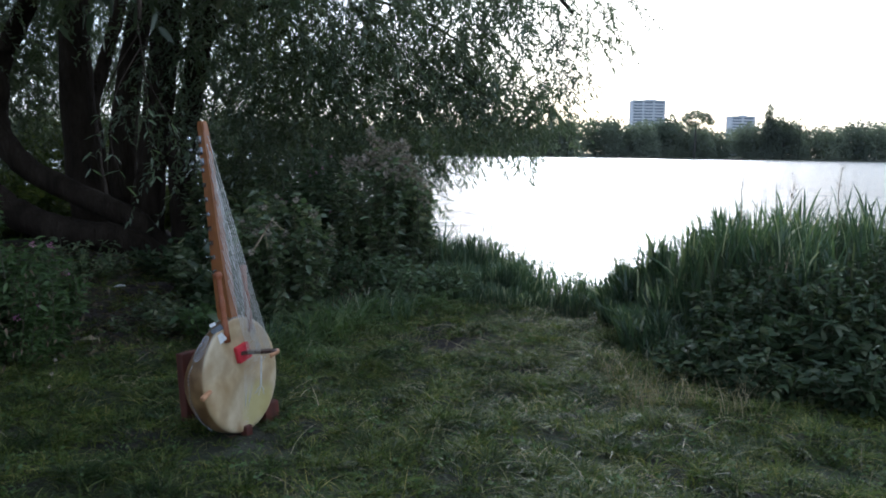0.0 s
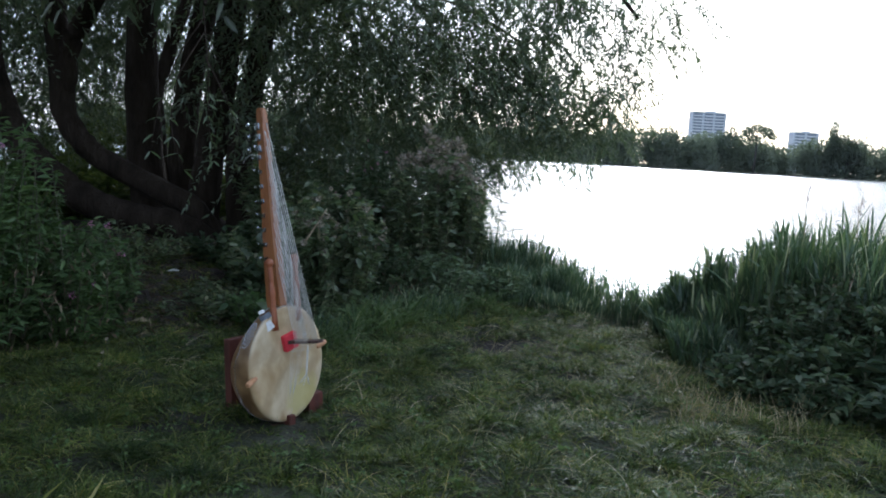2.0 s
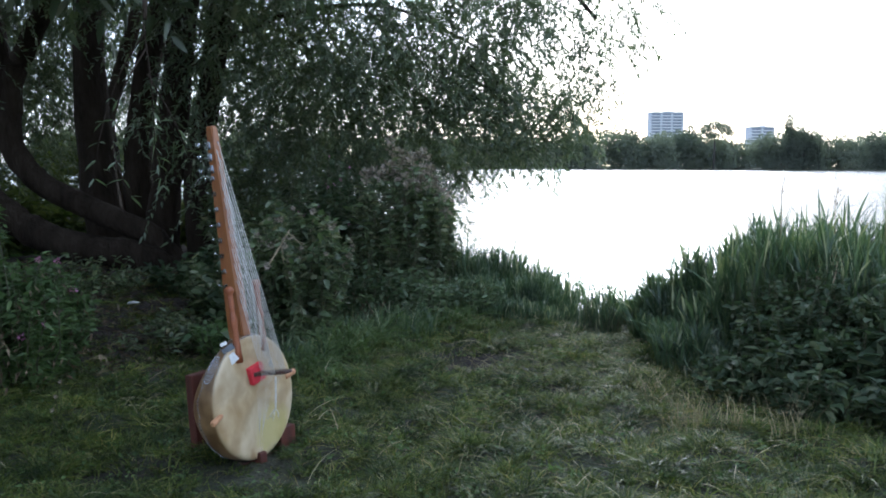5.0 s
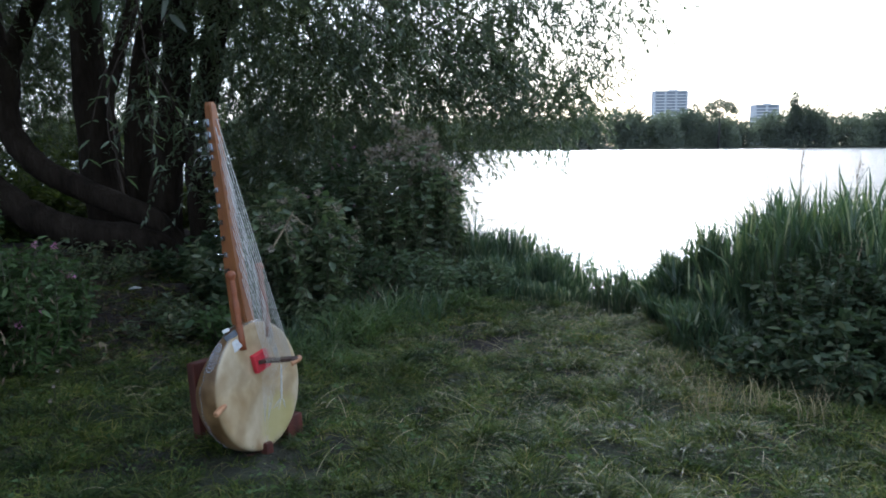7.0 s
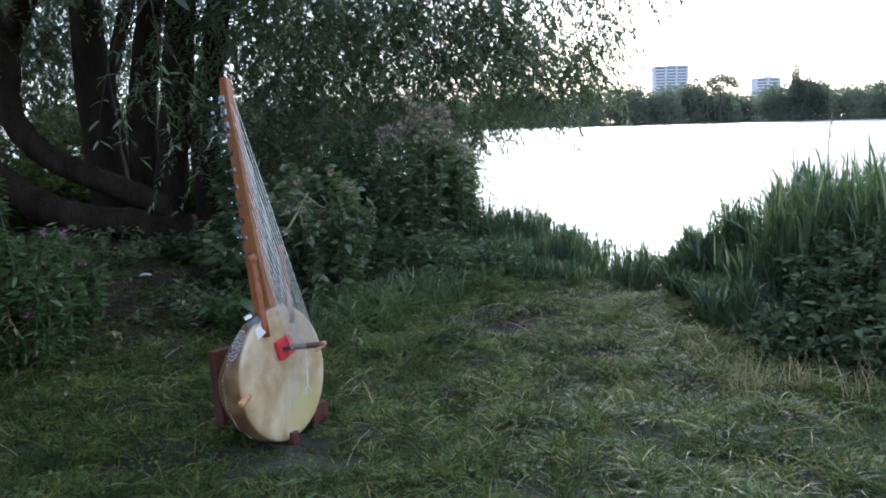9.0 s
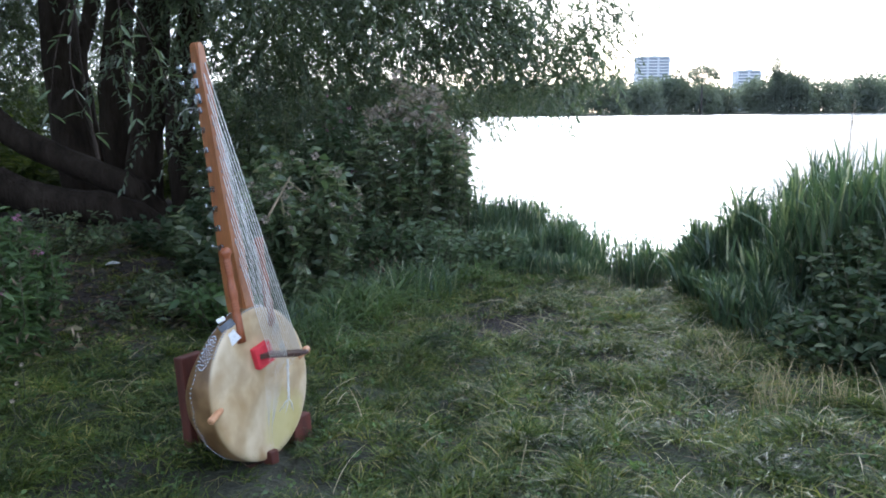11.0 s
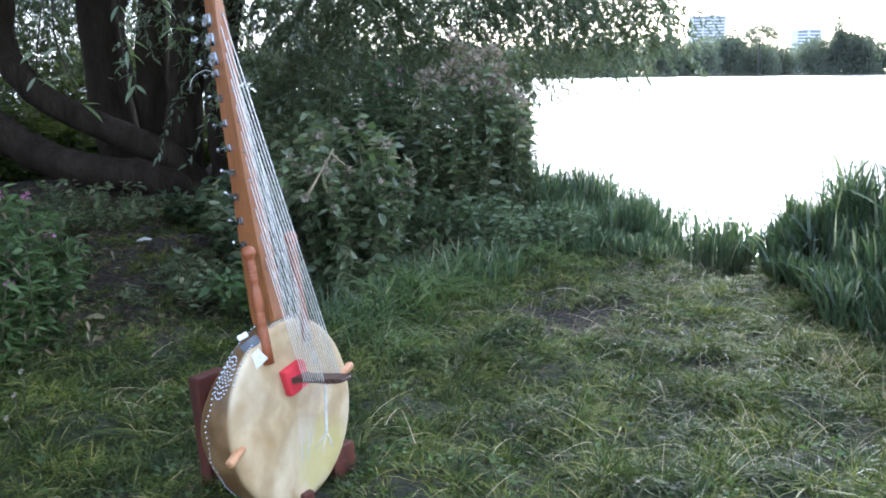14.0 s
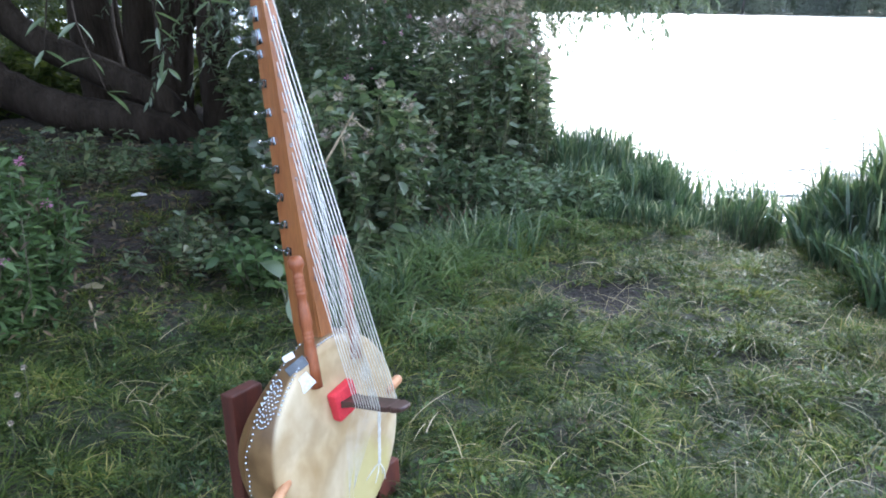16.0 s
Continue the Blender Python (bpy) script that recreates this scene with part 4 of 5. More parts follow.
bind = empty("bindweed", pose(2.02, 4.62, 0.0), "bindweed with white trumpet flowers climbing the reeds", "bindweed")
part("stem", tubes("stem", [(spline([(0, 0, ground_z(2.02, 4.62)), (0.05, 0.02, 0.2), (-0.03, -0.03, 0.4), (0.02, -0.04, 0.58)], 5), [0.002] * 16)], 5), M_STEM, bind)
for (x, y, z, a) in ((0.02, -0.05, 0.58, 60), (-0.07, -0.05, 0.55, 75)):
    o = part("flower", trumpet, M_PAPER, bind, "white trumpet flower")
    o.matrix_basis = pose(x, y, z, a, 0, 20) @ Matrix.Scale(0.45, 4)

# seed stalks over the reeds
for i, (x, y, h) in enumerate(((2.05, 5.2, 1.12), (2.3, 5.0, 1.08), (2.55, 4.9, 1.14), (0.42, 7.15, 0.62), (2.0, 4.25, 0.66), (1.93, 4.3, 0.6))):
    s = empty("seed_stalk", pose(x, y, ground_z(x, y)), "thin brown seed stalk standing in the reeds", "stalk", "seed stalks")
    part("stem", tubes("stem", [([(0, 0, 0), (0.02, 0, h * 0.5), (0.01, 0.01, h * 0.85), (0.03, 0.02, h)], [0.004, 0.003, 0.0025, 0.0015])], 5), M_DEADWOOD, s)
    q = RNG.normal(size=(40, 3)) * [0.012, 0.012, 0.05] + [0.02, 0.01, h * 0.92]
    part("seed_head", leaves("seed_head", q, unit(RNG.normal(size=(40, 3)) + [0, 0, 1.2]), np.full(40, 0.02), np.full(40, 0.007)), M_LITTER, s)["kind"] = "stuff"

# ---- grass ----


def scatter(n, x0, x1, y0, y1, keep, seed):
    r = np.random.default_rng(seed)
    q = np.stack([x0 + (x1 - x0) * r.random(n), y0 + (y1 - y0) * r.random(n)], 1)
    k = np.array([keep(a, b_) for a, b_ in q]) > r.random(n)
    q = q[k]
    return np.array([(a, b_, ground_z(a, b_) - 0.004) for a, b_ in q]), r


def lawn(x, y):
    """How thick the grass grows."""
    d = 0.72 + 0.5 * noise.noise((x * 2.3, y * 2.3, 1.0)) + 0.75 * noise.noise((x * 7.1, y * 7.1, 2.0))
    if y > shore(x) - 0.15:
        return 0
    bare = math.exp(-((x - 0.11) / 0.31) ** 2 - ((y - 4.86) / 0.28) ** 2)
    if bare > 0.6:
        return 0
    d *= 1 - bare
    d *= 1 - 0.72 * smooth(-1.15, -1.65, x) * smooth(3.8, 4.5, y)
    d *= 1 - 0.7 * math.exp(-((x + 0.6) / 0.3) ** 2 - ((y - 2.85) / 0.3) ** 2)
    return max(0.06, d)


def dry(x, y):
    return lawn(x, y) * (0.2 + 0.8 * smooth(2.7, 4.0, y)) * (0.12 + 0.88 * smooth(-0.9, 0.9, x + 0.4 * noise.noise((x * 1.6, y * 1.6, 5.0)))) * (0.55 + 0.9 * max(0, noise.noise((x * 1.9, y * 1.9, 9.0))) + 0.25)


C, r = scatter(19000, -3.2, 3.0, 2.0, 7.3, lawn, 51)
k = 30
clump = np.array([noise.noise((a * 5.5, b_ * 5.5, 6.0)) for a, b_, _ in C])
tall = np.clip(0.75 + 0.55 * r.random(len(C)) + 0.9 * clump, 0.35, 1.9)
P = np.repeat(C, k, 0)
n = len(P)
head = r.random(n) * 6.283
rad = np.sqrt(r.random(n)) * np.repeat(0.015 + 0.04 * r.random(len(C)), k)
P[:, 0] += np.cos(head) * rad
P[:, 1] += np.sin(head) * rad
flow = np.repeat(r.random(len(C)) * 6.283, k)
aim = np.where(r.random(n) < 0.35, flow + r.normal(size=n) * 0.6, head + r.normal(size=n) * 0.8)
o = new("grass", blades("grass", P, (0.022 + 0.05 * r.random(n) ** 1.4) * np.repeat(tall, k), 0.0026 + 0.0024 * r.random(n), aim, 0.1 + 0.9 * r.random(n), 1.5 * r.random(n), 3))
o.data.materials.append(M_GRASS)
tagged(o, "uneven rough green grass on the lakeside clearing", "grass", kind="stuff")
P, r = scatter(28000, -3.2, 3.4, 2.0, 6.8, dry, 52)
n = len(P)
o = new("dry_grass", blades("dry_grass", P, 0.02 + 0.06 * r.random(n) ** 1.8, 0.0023 + 0.002 * r.random(n), r.random(n) * 6.283, 0.4 + 1.5 * r.random(n), 1.6 * r.random(n), 4))
o.data.materials.append(M_STRAW)
tagged(o, "pale dry flattened grass among the green", "dry grass", kind="stuff")
C, r = scatter(3200, -3.0, 2.4, 2.0, 6.6, lambda x, y: lawn(x, y) * (0.25 + 0.9 * max(0, noise.noise((x * 2.6, y * 2.6, 12.0)) + 0.15)), 61)
k = 36
P = np.repeat(C, k, 0)
n = len(P)
head = r.random(n) * 6.283
rad = np.sqrt(r.random(n)) * 0.05
P[:, 0] += np.cos(head) * rad
P[:, 1] += np.sin(head) * rad
comb = np.repeat(r.random(len(C)) * 6.283, k)
aim = np.where(r.random(n) < 0.5, comb + r.normal(size=n) * 0.7, head + r.normal(size=n) * 0.6)
o = new("grass_tussocks", blades("grass_tussocks", P, (0.035 + 0.05 * r.random(n)) * np.repeat(0.6 + 0.8 * r.random(len(C)), k), 0.0032 + 0.0024 * r.random(n), aim, 0.1 + 0.6 * r.random(n), 0.4 + 1.5 * r.random(n), 4))
o.data.materials.append(M_GRASS)
tagged(o, "tussocks of long green grass bent over the lawn", "grass", kind="stuff")
P, r = scatter(9500, -3.0, 3.0, 2.0, 6.6, dry, 57)
n = len(P)
P[:, 2] += 0.015 + 0.035 * r.random(n)
o = new("dry_stalks", blades("dry_stalks", P, 0.04 + 0.1 * r.random(n) ** 1.5, 0.0019 + 0.0013 * r.random(n), r.random(n) * 6.283, 0.3 + 1.2 * r.random(n), 0.3 + 1.5 * r.random(n), 6))
o.data.materials.append(M_STRAW)
tagged(o, "long pale bent grass stalks lying over the lawn", "grass stalks", kind="stuff")
C, r = scatter(2600, -3.0, 3.2, 2.1, 6.5, lawn, 58)
P = np.repeat(C, 7, 0)
n = len(P)
P += r.normal(size=(n, 3)) * [0.02, 0.02, 0.006] + [0, 0, 0.022]
q = r.normal(size=(n, 3)) * [1, 1, 0.3] + [0, 0, 0.25]
o = new("lawn_herbs", leaves("lawn_herbs", P, q, 0.014 + 0.02 * r.random(n), 0.008 + 0.009 * r.random(n), 0.2, 0.1))
o.data.materials.append(M_HERB)
tagged(o, "small round-leaved weeds scattered through the grass", "weeds", kind="stuff")
P, r = scatter(60000, -3.2, 3.4, 2.0, 6.9, lawn, 59)
n = len(P)
o = new("thatch", blades("thatch", P, 0.012 + 0.022 * r.random(n), 0.002 + 0.002 * r.random(n), r.random(n) * 6.283, 0.6 + 2.4 * r.random(n), 0.5 * r.random(n), 2))
o.data.materials.append(M_LITTER)
tagged(o, "short brown dead grass matted under the green", "thatch", kind="stuff")
P, r = scatter(420000, -13, 13, -10, 7.2, lambda x, y: 0 if (-3.2 < x < 3.0 and y > 2.0) or y > shore(x) - 0.2 else 0.1 + 0.75 * math.exp(-(x / 4.5) ** 2 - ((y - 2.5) / 3.0) ** 2), 53)
n = len(P)
o = new("grass", blades("grass", P, 0.05 + 0.08 * r.random(n), 0.01 + 0.008 * r.random(n), r.random(n) * 6.283, 0.25 + 0.9 * r.random(n), 0.6 * r.random(n), 2))
o.data.materials.append(M_GRASS)
tagged(o, "rough green grass round the clearing", "grass", kind="stuff")
for (x, y) in ((1.06, 3.5), (1.16, 3.68), (1.3, 3.5), (1.05, 4.1), (1.5, 3.38)):
    k = 46
    P = np.array([(x + a * 0.05, y + b_ * 0.05, ground_z(x, y)) for a, b_ in RNG.normal(size=(k, 2))])
    o = new("dry_tuft", blades("dry_tuft", P, 0.1 + 0.14 * RNG.random(k), np.full(k, 0.0025), RNG.random(k) * 6.283, 0.1 + 0.4 * RNG.random(k), 0.4 * RNG.random(k), 4))
    o.data.materials.append(M_STRAW)
    tagged(o, "upright straw-coloured grass tuft at the reed edge", "grass tuft", "dry tufts", kind="stuff")
P, r = scatter(9000, -4.5, -1.0, 4.2, 8.5, lambda x, y: 0.9 * smooth(-1.2, -1.7, x), 54)
n = len(P)
q = r.normal(size=(n, 3)) * [1, 1, 0.15]
o = new("leaf_litter", leaves("leaf_litter", P + [0, 0, 0.012], q, 0.02 + 0.05 * r.random(n), 0.008 + 0.016 * r.random(n), 0.3, 0.0))
o.data.materials.append(M_LITTER)
tagged(o, "brown fallen leaves on the bare path under the willow", "leaf litter", kind="stuff")
P, r = scatter(110, -0.15, 0.4, 4.5, 5.1, lambda x, y: 0.9, 55)
n = len(P)
o = new("dead_twigs", blades("dead_twigs", P, 0.06 + 0.1 * r.random(n), np.full(n, 0.0026), r.random(n) * 6.283, 0.6 + 2.0 * r.random(n), 0.5 * r.random(n), 3))
o.data.materials.append(M_STRAW)
tagged(o, "dead grey-brown stalks on the bare patch", "twigs", kind="stuff")

# long arching grass at the foot of the bushes
for i, (x, y, rx, ry, n, hh) in enumerate(((-0.6, 5.05, 0.2, 0.3, 300, 0.28), (-0.4, 5.55, 0.2, 0.22, 300, 0.24), (-0.82, 4.6, 0.14, 0.2, 200, 0.2), (-0.05, 5.8, 0.25, 0.12, 220, 0.2), (-0.35, 5.2, 0.3, 0.35, 320, 0.11), (0.05, 5.62, 0.35, 0.16, 220, 0.1), (-0.75, 4.95, 0.2, 0.3, 300, 0.26), (-0.62, 4.45, 0.25, 0.35, 260, 0.13))):
    r = np.random.default_rng(70 + i)
    a, d = r.random(n) * 6.283, np.sqrt(r.random(n))
    P = np.array([(px, py, ground_z(px, py) - 0.005) for px, py in zip(x + rx * d * np.cos(a), y + ry * d * np.sin(a))])
    o = new("tall_grass", blades("tall_grass", P, hh * (0.35 + 0.75 * r.random(n)), 0.0045 + 0.0045 * r.random(n), r.random(n) * 6.283, 0.05 + 0.6 * r.random(n), 0.2 + 1.4 * r.random(n) ** 1.3, 6))
    o.data.materials.append(M_LUSH)
    tagged(o, "tuft of long arching light green grass beside the bushes", "grass tuft", "tall tufts", kind="stuff")

# pale scraps on the path
for (x, y, a, s, lab) in ((-2.37, 5.93, 20, 0.7, "small white scrap of paper on the path"), (-2.07, 4.68, -15, 0.8, "pale dry leaf lying on the path edge")):
    scrap = new("paper_scrap" if s == 0.7 else "dry_leaf", mesh_from("scrap", [(-0.07, -0.02, 0.02), (0.0, -0.03, 0.035), (0.07, -0.012, 0.03), (0.06, 0.02, 0.035), (0.0, 0.025, 0.05), (-0.06, 0.02, 0.03), (0, -0.03, 0.03), (0.0, 0.025, 0.045)], [(0, 1, 4, 5), (1, 2, 3, 4), (5, 7, 6, 0), (7, 3, 2, 6)], False))
    scrap.data.materials.append(M_PAPER if s == 0.7 else M_STRAW)
    scrap.matrix_world = pose(x, y, ground_z(x, y) + 0.005, 0, 0, a) @ Matrix.Scale(s, 4)
    tagged(scrap, lab, "paper" if s == 0.7 else "leaf")

# ---- the kora ----
KU, KV, KN = Vector((0.514, 0.857, 0.023)), Vector((-0.067, 0.013, 0.998)), Vector((0.855, -0.515, 0.065))
KM = Matrix((KU, KV, KN)).transposed().to_4x4()
KM.translation = (-0.683, 3.001, 0.271)
kora = empty("kora", KM, "stringed kora with cream hide face and long orange-brown wooden neck", "kora")
RU, RV, DROP = 0.203, 0.239, -0.008


def neck_n(v):
    return -0.022 - 0.0775 * (v + 0.25)


def neck_size(v):
    """Width across and depth of the neck."""
    if v < 0.1:
        return 0.03, 0.034
    return 0.047 - 0.015 * smooth(0.2, 1.0, v), 0.082 - 0.03 * smooth(0.25, 0.6, v) - 0.016 * smooth(0.6, 1.0, v)


def shallow(v, z):
    """The bowl is shallower towards the neck."""
    return z * (1 - 0.5 * smooth(-0.04, 0.25, v)) if z < 0 else z


def lathe(name, profile, steps=72):
    """A surface round the face's axis: profile rows (factor of the rim, depth)."""
    V, F = [], []
    for f, z in profile:
        for k in range(steps):
            a = 2 * math.pi * k / steps
            V.append((RU * f * math.cos(a), RV * f * math.sin(a) + DROP, shallow(RV * f * math.sin(a), z)))
    for i in range(len(profile) - 1):
        for k in range(steps):
            k2 = (k + 1) % steps
            F.append((i * steps + k, (i + 1) * steps + k, (i + 1) * steps + k2, i * steps + k2))
    F.append(tuple(range(steps)))
    return mesh_from(name, V, F, True)


def side_f(z):
    """Rim factor of the gourd's side at depth z."""
    return 1.0 + 0.03 * math.sin(min(1, -z / 0.075) * math.pi / 2) if z > -0.075 else 1.03 * math.sqrt(max(0.0, 1 - ((z + 0.075) / 0.15) ** 2))


def face_z(u, v):
    q = (u / RU) ** 2 + (v / RV) ** 2
    return 0.006 * (1 - q) if q < 1 else 0.0


hide = [(f, 0.006 * (1 - f * f)) for f in (0.02, 0.2, 0.4, 0.6, 0.8, 0.93)] + [(0.985, -0.002), (1.003, -0.008)] + [(side_f(z) + 0.006, z) for z in (-0.02, -0.04, -0.06, -0.08, -0.1)] + [(side_f(-0.1) - 0.003, -0.101)]
part("hide_face", lathe("hide_face", hide), M_HIDE, kora, "cream stretched goat hide, tan round the sides")
part("gourd", lathe("gourd", [(side_f(z), z) for z in (-0.09, -0.105, -0.12, -0.14, -0.16, -0.18, -0.2, -0.215, -0.2245)]), M_GOURD, kora, "round brown gourd bowl")

# neck: a tapering squared pole that runs through the gourd
bm = bmesh.new()
rings = []
for v in (-0.2, -0.1, 0.0, 0.24, 0.42, 0.6, 0.8, 0.95, 1.03, 1.042):
    a, b_ = neck_size(v)
    k = 0.8 if v > 1.035 else 1.0
    n0 = neck_n(v)
    rings.append([bm.verts.new((sx * a / 2 * k, v, n0 + sz * b_ / 2 * k)) for sx, sz in ((-1, -1), (1, -1), (1, 1), (-1, 1))])
for r0, r1 in zip(rings, rings[1:]):
    for k in range(4):
        bm.faces.new((r0[k], r0[(k + 1) % 4], r1[(k + 1) % 4], r1[k]))
bm.faces.new(rings[0][::-1])
bm.faces.new(rings[-1])
long_edges = [e for e in bm.edges if abs((e.verts[0].co - e.verts[1].co).normalized().y) > 0.7]
bmesh.ops.bevel(bm, geom=long_edges, offset=0.005, segments=2, affect="EDGES")
bmesh.ops.recalc_face_normals(bm, faces=bm.faces)
neck = part("neck", bm, M_NECK, kora, "long tapering orange-brown hardwood neck")

# eyelets and tuning machines
ring_pts = [(0.0035 * math.cos(a), 0.0035 * math.sin(a), 0) for a in np.linspace(0, 2 * math.pi, 11)]
eyelet_me = tubes("eyelet", [(ring_pts, [0.0012] * 11)], 5)
eyelet_me.materials.append(M_CHROME)


def machine_mesh(plate, block, reach, r):
    """Plate, gear block, worm and shaft of one tuning machine; the shaft reaches out behind the neck."""
    bm = bmesh.new()
    for cx, cy, cz, sx, sy, sz in ((-0.0015, 0, 0, 0.003, plate, plate * 0.8), (-0.006, plate * 0.12, 0, 0.008, block, block)):
        bmesh.ops.create_cube(bm, size=1.0, matrix=Matrix.Translation((cx, cy, cz)) @ Matrix.Diagonal((sx, sy, sz, 1)))
    bmesh.ops.bevel(bm, geom=bm.edges[:], offset=0.001, segments=2, affect="EDGES")
    bmesh.ops.create_cone(bm, segments=12, radius1=block * 0.55, radius2=block * 0.5, depth=0.007, cap_ends=True, matrix=Matrix.Translation((-0.009, -plate * 0.2, 0)) @ pose(0, 0, 0, 0, 90, 0))
    bmesh.ops.create_cone(bm, segments=8, radius1=r, radius2=r, depth=reach, cap_ends=True, matrix=Matrix.Translation((-0.008, plate * 0.12, -reach / 2)))
    me = bpy.data.meshes.new("tuning_machine")
    bm.to_mesh(me)
    bm.free()
    me.materials.append(M_CHROME)
    return me


def button_mesh(size, plate, reach):
    bm = bmesh.new()
    bmesh.ops.create_uvsphere(bm, u_segments=12, v_segments=7, radius=size, matrix=Matrix.Translation((-0.008, plate * 0.12, -reach - size * 0.7)) @ Matrix.Diagonal((0.45, 1.0, 0.9, 1)))
    me = bpy.data.meshes.new("button")
    bm.to_mesh(me)
    bm.free()
    me.materials.append(M_CHROME)
    return me


small_b, big_b = button_mesh(0.0062, 0.018, 0.03), button_mesh(0.0125, 0.031, 0.043)
small_m, big_m = machine_mesh(0.018, 0.01, 0.03, 0.0022), machine_mesh(0.031, 0.017, 0.043, 0.0034)
left_v = [0.425 + 0.0595 * i for i in range(8)]
top_v = [0.876, 0.922, 0.967]
for v in left_v + top_v:
    big = v in top_v
    a = neck_size(v)[0]
    o = part("tuning_machine", big_m if big else small_m, M_CHROME, kora, "chrome tuning machine")
    o.matrix_basis = Matrix.Translation((-a / 2, v, neck_n(v) - 0.012)) @ pose(0, 0, 0, random.uniform(-12, 12), 0, 0)
    part("button", big_b if big else small_b, M_CHROME, o)
for i in range(19):
    v = 0.33 + 0.036 * i
    o = part("eyelet", eyelet_me, M_CHROME, kora, "small metal eyelet")
    o.location = (-0.007 if i % 2 else 0.006, v, neck_n(v) + neck_size(v)[1] / 2 + 0.0005)


def turned(name, p0, p1, profile, material, label, sides=16):
    """A turned rod from p0 to p1: profile rows (share of the way, radius)."""
    p0, p1 = np.array(p0), np.array(p1)
    pts, rad = [p0 + (p1 - p0) * s for s, _ in profile], [q for _, q in profile]
    return part(name, tubes(name, [(pts, rad)], sides), material, kora, label)


grip = [(0.0, 0.010), (0.03, 0.0165), (0.07, 0.018), (0.1, 0.012)]
for i in range(5):
    c = 0.15 + i * 0.032
    grip += [(c - 0.012, 0.0115), (c, 0.013), (c + 0.012, 0.0115)]
grip += [(0.34, 0.010), (0.38, 0.0125), (0.5, 0.0145), (0.55, 0.012)]
for i in range(3):
    c = 0.58 + i * 0.03
    grip += [(c - 0.011, 0.0115), (c, 0.0132), (c + 0.011, 0.0115)]
grip += [(0.7, 0.0135), (0.85, 0.014), (1.0, 0.0145)]
turned("handle", (-0.066, 0.432, -0.028), (-0.072, 0.145, 0.004), grip, M_HANDLE, "turned red-brown hand grip")
turned("handle", (0.085, 0.44, -0.04), (0.06, 0.165, 0.004), grip, M_HANDLE, "turned red-brown hand grip")
turned("crossbar", (-0.232, -0.048, 0.012), (-0.172, -0.032, -0.006), [(0, 0.0095), (0.06, 0.011), (0.9, 0.011), (1, 0.009)], M_PEG, "pale end of the crossbar peg")
turned("crossbar", (0.165, 0.036, -0.004), (0.228, 0.046, -0.01), [(0, 0.011), (0.05, 0.0125), (0.9, 0.0125), (1, 0.0095)], M_PEG, "pale end of the crossbar peg")

# cushion and bridge
BV = 0.09
part("cushion", box(0, 0, 0, 0.07, 0.07, 0.024, 0.006, Matrix.Translation((-0.004, BV, 0.016)) @ pose(0, 0, 0, 0, 0, 13)), M_FELT, kora, "bright red padded cushion under the bridge")
bm = bmesh.new()
prof = [(0.028, 0.028, 0.016), (0.05, 0.021, 0.013), (0.10, 0.023, 0.012), (0.15, 0.026, 0.011), (0.158, 0.02, 0.013), (0.168, 0.025, 0.012), (0.186, 0.018, 0.010), (0.191, 0.008, 0.006)]
rings = []
for z, w, d in prof:
    rings.append([bm.verts.new((sx * w, BV + 0.12 * (z - 0.028) + sy * d / 2, z)) for sx, sy in ((-1, -1), (1, -1), (1, 1), (-1, 1))])
for r0, r1 in zip(rings, rings[1:]):
    for k in range(4):
        bm.faces.new((r0[k], r0[(k + 1) % 4], r1[(k + 1) % 4], r1[k]))
bm.faces.new(rings[0][::-1])
bm.faces.new(rings[-1])
bmesh.ops.bevel(bm, geom=bm.edges[:], offset=0.0015, segments=1, affect="EDGES")
bmesh.ops.recalc_face_normals(bm, faces=bm.faces)
part("bridge", bm, M_BRIDGE, kora, "dark notched wooden bridge")

# strings: neck, over the bridge, to the tail
for i in range(21):
    sgn = -1 if i % 2 else 1
    j = i // 2
    v = 0.36 + 0.031 * i
    top = (sgn * 0.006, v, neck_n(v) + neck_size(v)[1] / 2)
    mid = (sgn * 0.025, BV + 0.005 + 0.0009 * j, 0.07 + 0.0075 * j)
    part("string", tubes("string", [([top, mid], [0.0011 + 0.0004 * (i > 13)] * 2), ([mid, (sgn * 0.02, 0.02, 0.03 + 0.004 * j), (sgn * 0.008, -0.14, 0.012), (sgn * 0.004, -0.225, 0.006)], [0.0004, 0.00022, 0.00022, 0.0003])], 5), M_STRING, kora, "pale nylon string")
for k in range(5):
    w = 2 * math.pi * k / 5
    cord = [(0.012 - 0.02 * s + 0.003 * math.cos(w + s * 9), 0.08 - 0.114 * s, 0.103 + 0.007 * s + 0.003 * math.sin(w + s * 9)) for s in (0, 0.2, 0.4, 0.6, 0.8, 1.0)]
    frayed = [(-0.01 + 0.012 * math.cos(w), -0.05, 0.108 + 0.012 * math.sin(w)), (-0.012 + 0.022 * math.cos(w), -0.075, 0.1 + 0.022 * math.sin(w))]
    part("string_end", tubes("string_end", [(cord + frayed, [0.0012] * 8)], 5), M_STRING, kora, "loose string ends twisted into a white cord")
n0 = neck_n(0.84)
part("loose_string", tubes("loose_string", [(spline([(-0.018, 0.845, n0 - 0.02), (-0.028, 0.852, n0 - 0.045), (-0.04, 0.838, n0 - 0.072), (-0.046, 0.815, n0 - 0.084)], 5), [0.0009] * 16)], 5), M_STRING, kora, "curled loose end of a string")
part("tail_ring", tubes("tail_ring", [([(0.014 * math.cos(a), -0.238 + 0.012 * math.sin(a), 0.004) for a in np.linspace(0, 2 * math.pi, 17)], [0.003] * 17)], 6), M_CHROME, kora, "iron anchor ring")
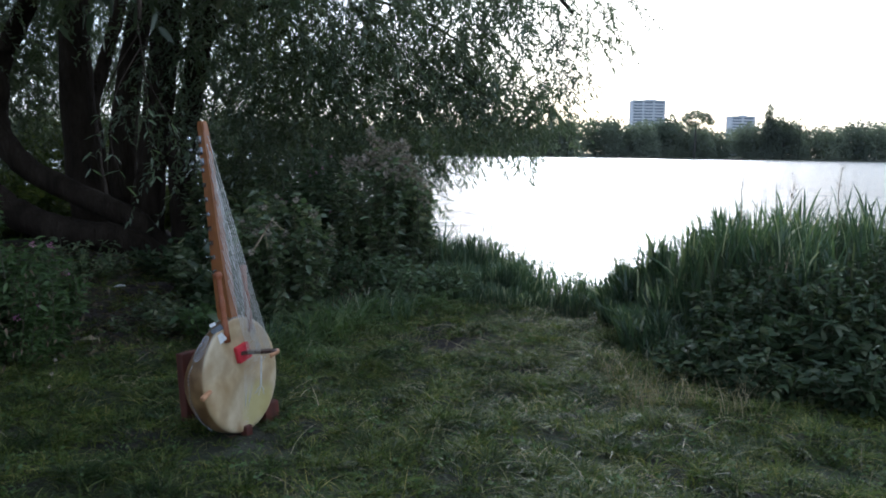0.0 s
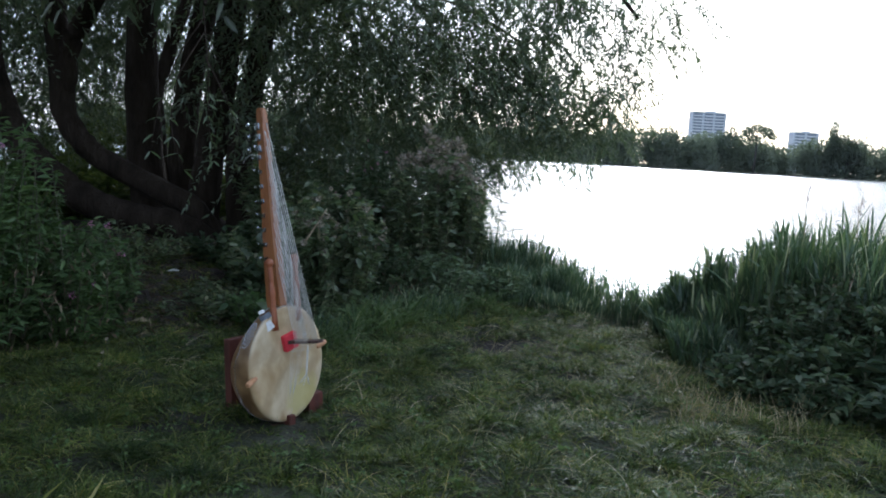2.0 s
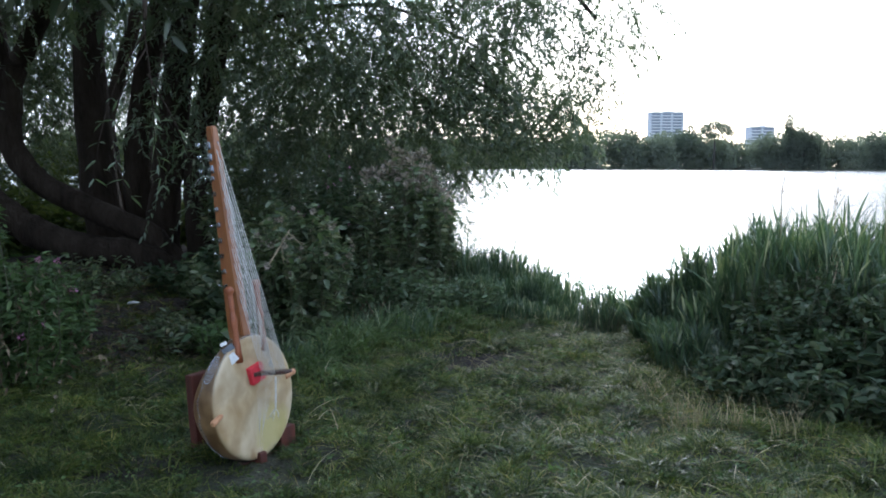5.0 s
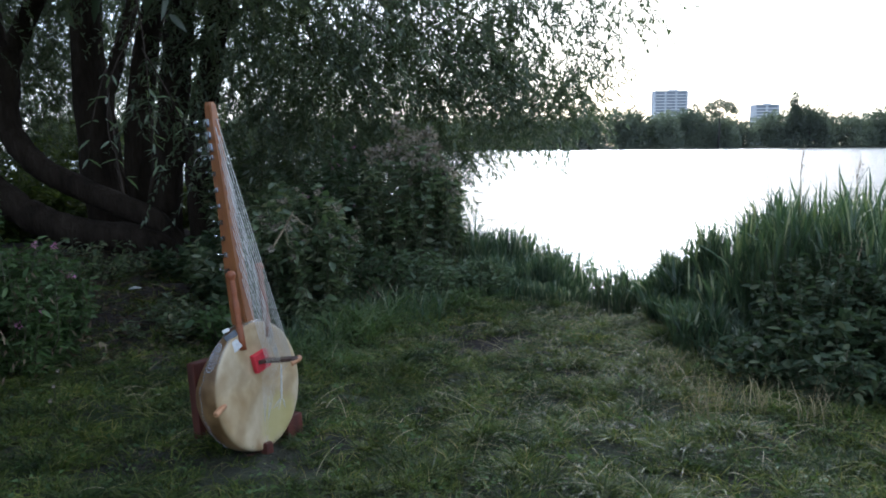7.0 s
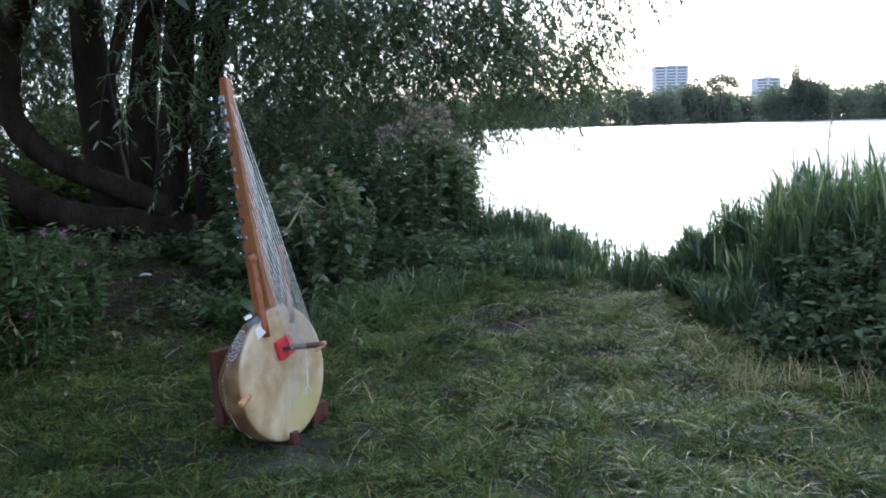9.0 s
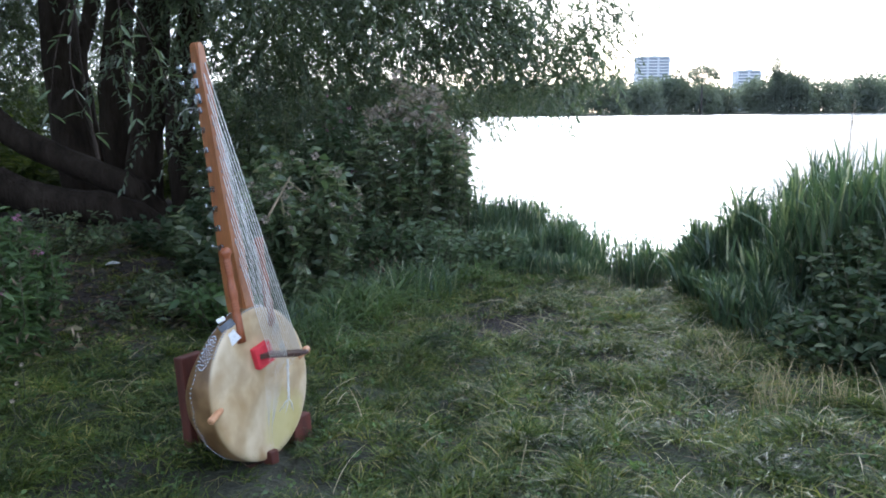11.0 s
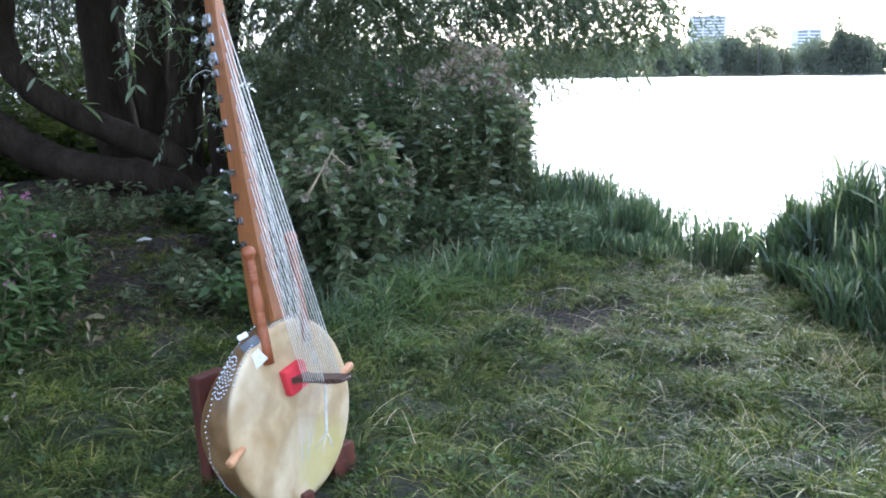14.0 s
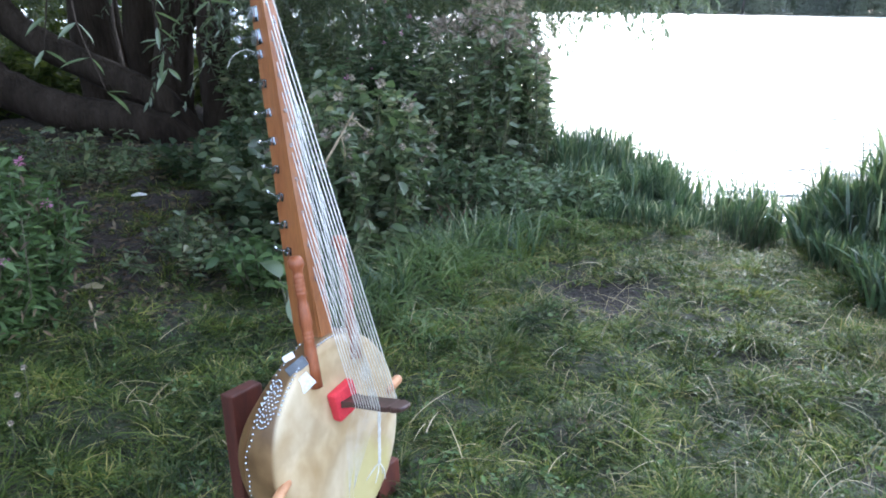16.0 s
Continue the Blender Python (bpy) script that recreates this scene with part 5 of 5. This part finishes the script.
part("name_tag", box(0, 0, 0, 0.036, 0.036, 0.0025, 0.0008, Matrix.Translation((-0.104, 0.168, 0.004)) @ pose(0, 0, 0, -14, -22, 38)), M_PAPER, kora, "small white card tucked by the grip")
part("strap", box(0, 0, 0, 0.048, 0.024, 0.006, 0.002, Matrix.Translation((-0.108, 0.203, -0.012)) @ pose(0, 0, 0, -38, -25, 33)), M_CLOTH, kora, "dark grey strap round the neck joint")
part("tie_band", box(0, 0, 0, 0.026, 0.014, 0.008, 0.003, Matrix.Translation((-0.112, 0.222, -0.03)) @ pose(0, 0, 0, -35, -25, 20)), M_PAPER, kora, "white knotted cloth tie")

# studs along the hide's edge and in a round patch on the shoulder
bm = bmesh.new()
bmesh.ops.create_uvsphere(bm, u_segments=8, v_segments=5, radius=0.0029)
stud_me = bpy.data.meshes.new("stud")
bm.to_mesh(stud_me)
bm.free()
stud_me.materials.append(M_CHROME)


def stud(a, z):
    f = side_f(z) + 0.008
    o = part("stud", stud_me, M_CHROME, kora)
    o.location = (RU * f * math.cos(a), RV * f * math.sin(a) + DROP, shallow(RV * f * math.sin(a), z))


for k in range(112):
    stud(2 * math.pi * k / 112, -0.088 + 0.006 * math.sin(k * 0.9))
for ring, cnt in ((0.0, 1), (0.012, 6), (0.023, 12), (0.034, 18), (0.045, 25)):
    for k in range(cnt):
        w = 2 * math.pi * k / cnt
        stud(radians(144) + ring * 1.1 * math.cos(w) / 0.22, -0.062 + 0.7 * ring * math.sin(w))
for k in range(30):
    stud(radians(78 + k * 2.4), -0.014)

# stand
stand = empty("instrument_stand", KM.copy(), "low stand of dark red stained wood posts on the grass", "stand")
part("base_board", box(0.065, -0.268, -0.13, 0.25, 0.02, 0.2, 0.004), M_STAND, stand)
part("back_post", box(-0.062, -0.095, -0.25, 0.095, 0.36, 0.04, 0.005), M_STAND, stand)
part("side_post", box(0.18, -0.255, -0.05, 0.084, 0.165, 0.055, 0.005), M_STAND, stand)
part("side_board", box(0, 0, 0, 0.024, 0.08, 0.22, 0.004, Matrix.Translation((-0.04, -0.235, -0.13)) @ pose(0, 0, 0, 0, 18, 0)), M_STAND, stand)
part("front_post", box(0.0, -0.275, 0.0, 0.034, 0.11, 0.036, 0.005), M_STAND, stand)
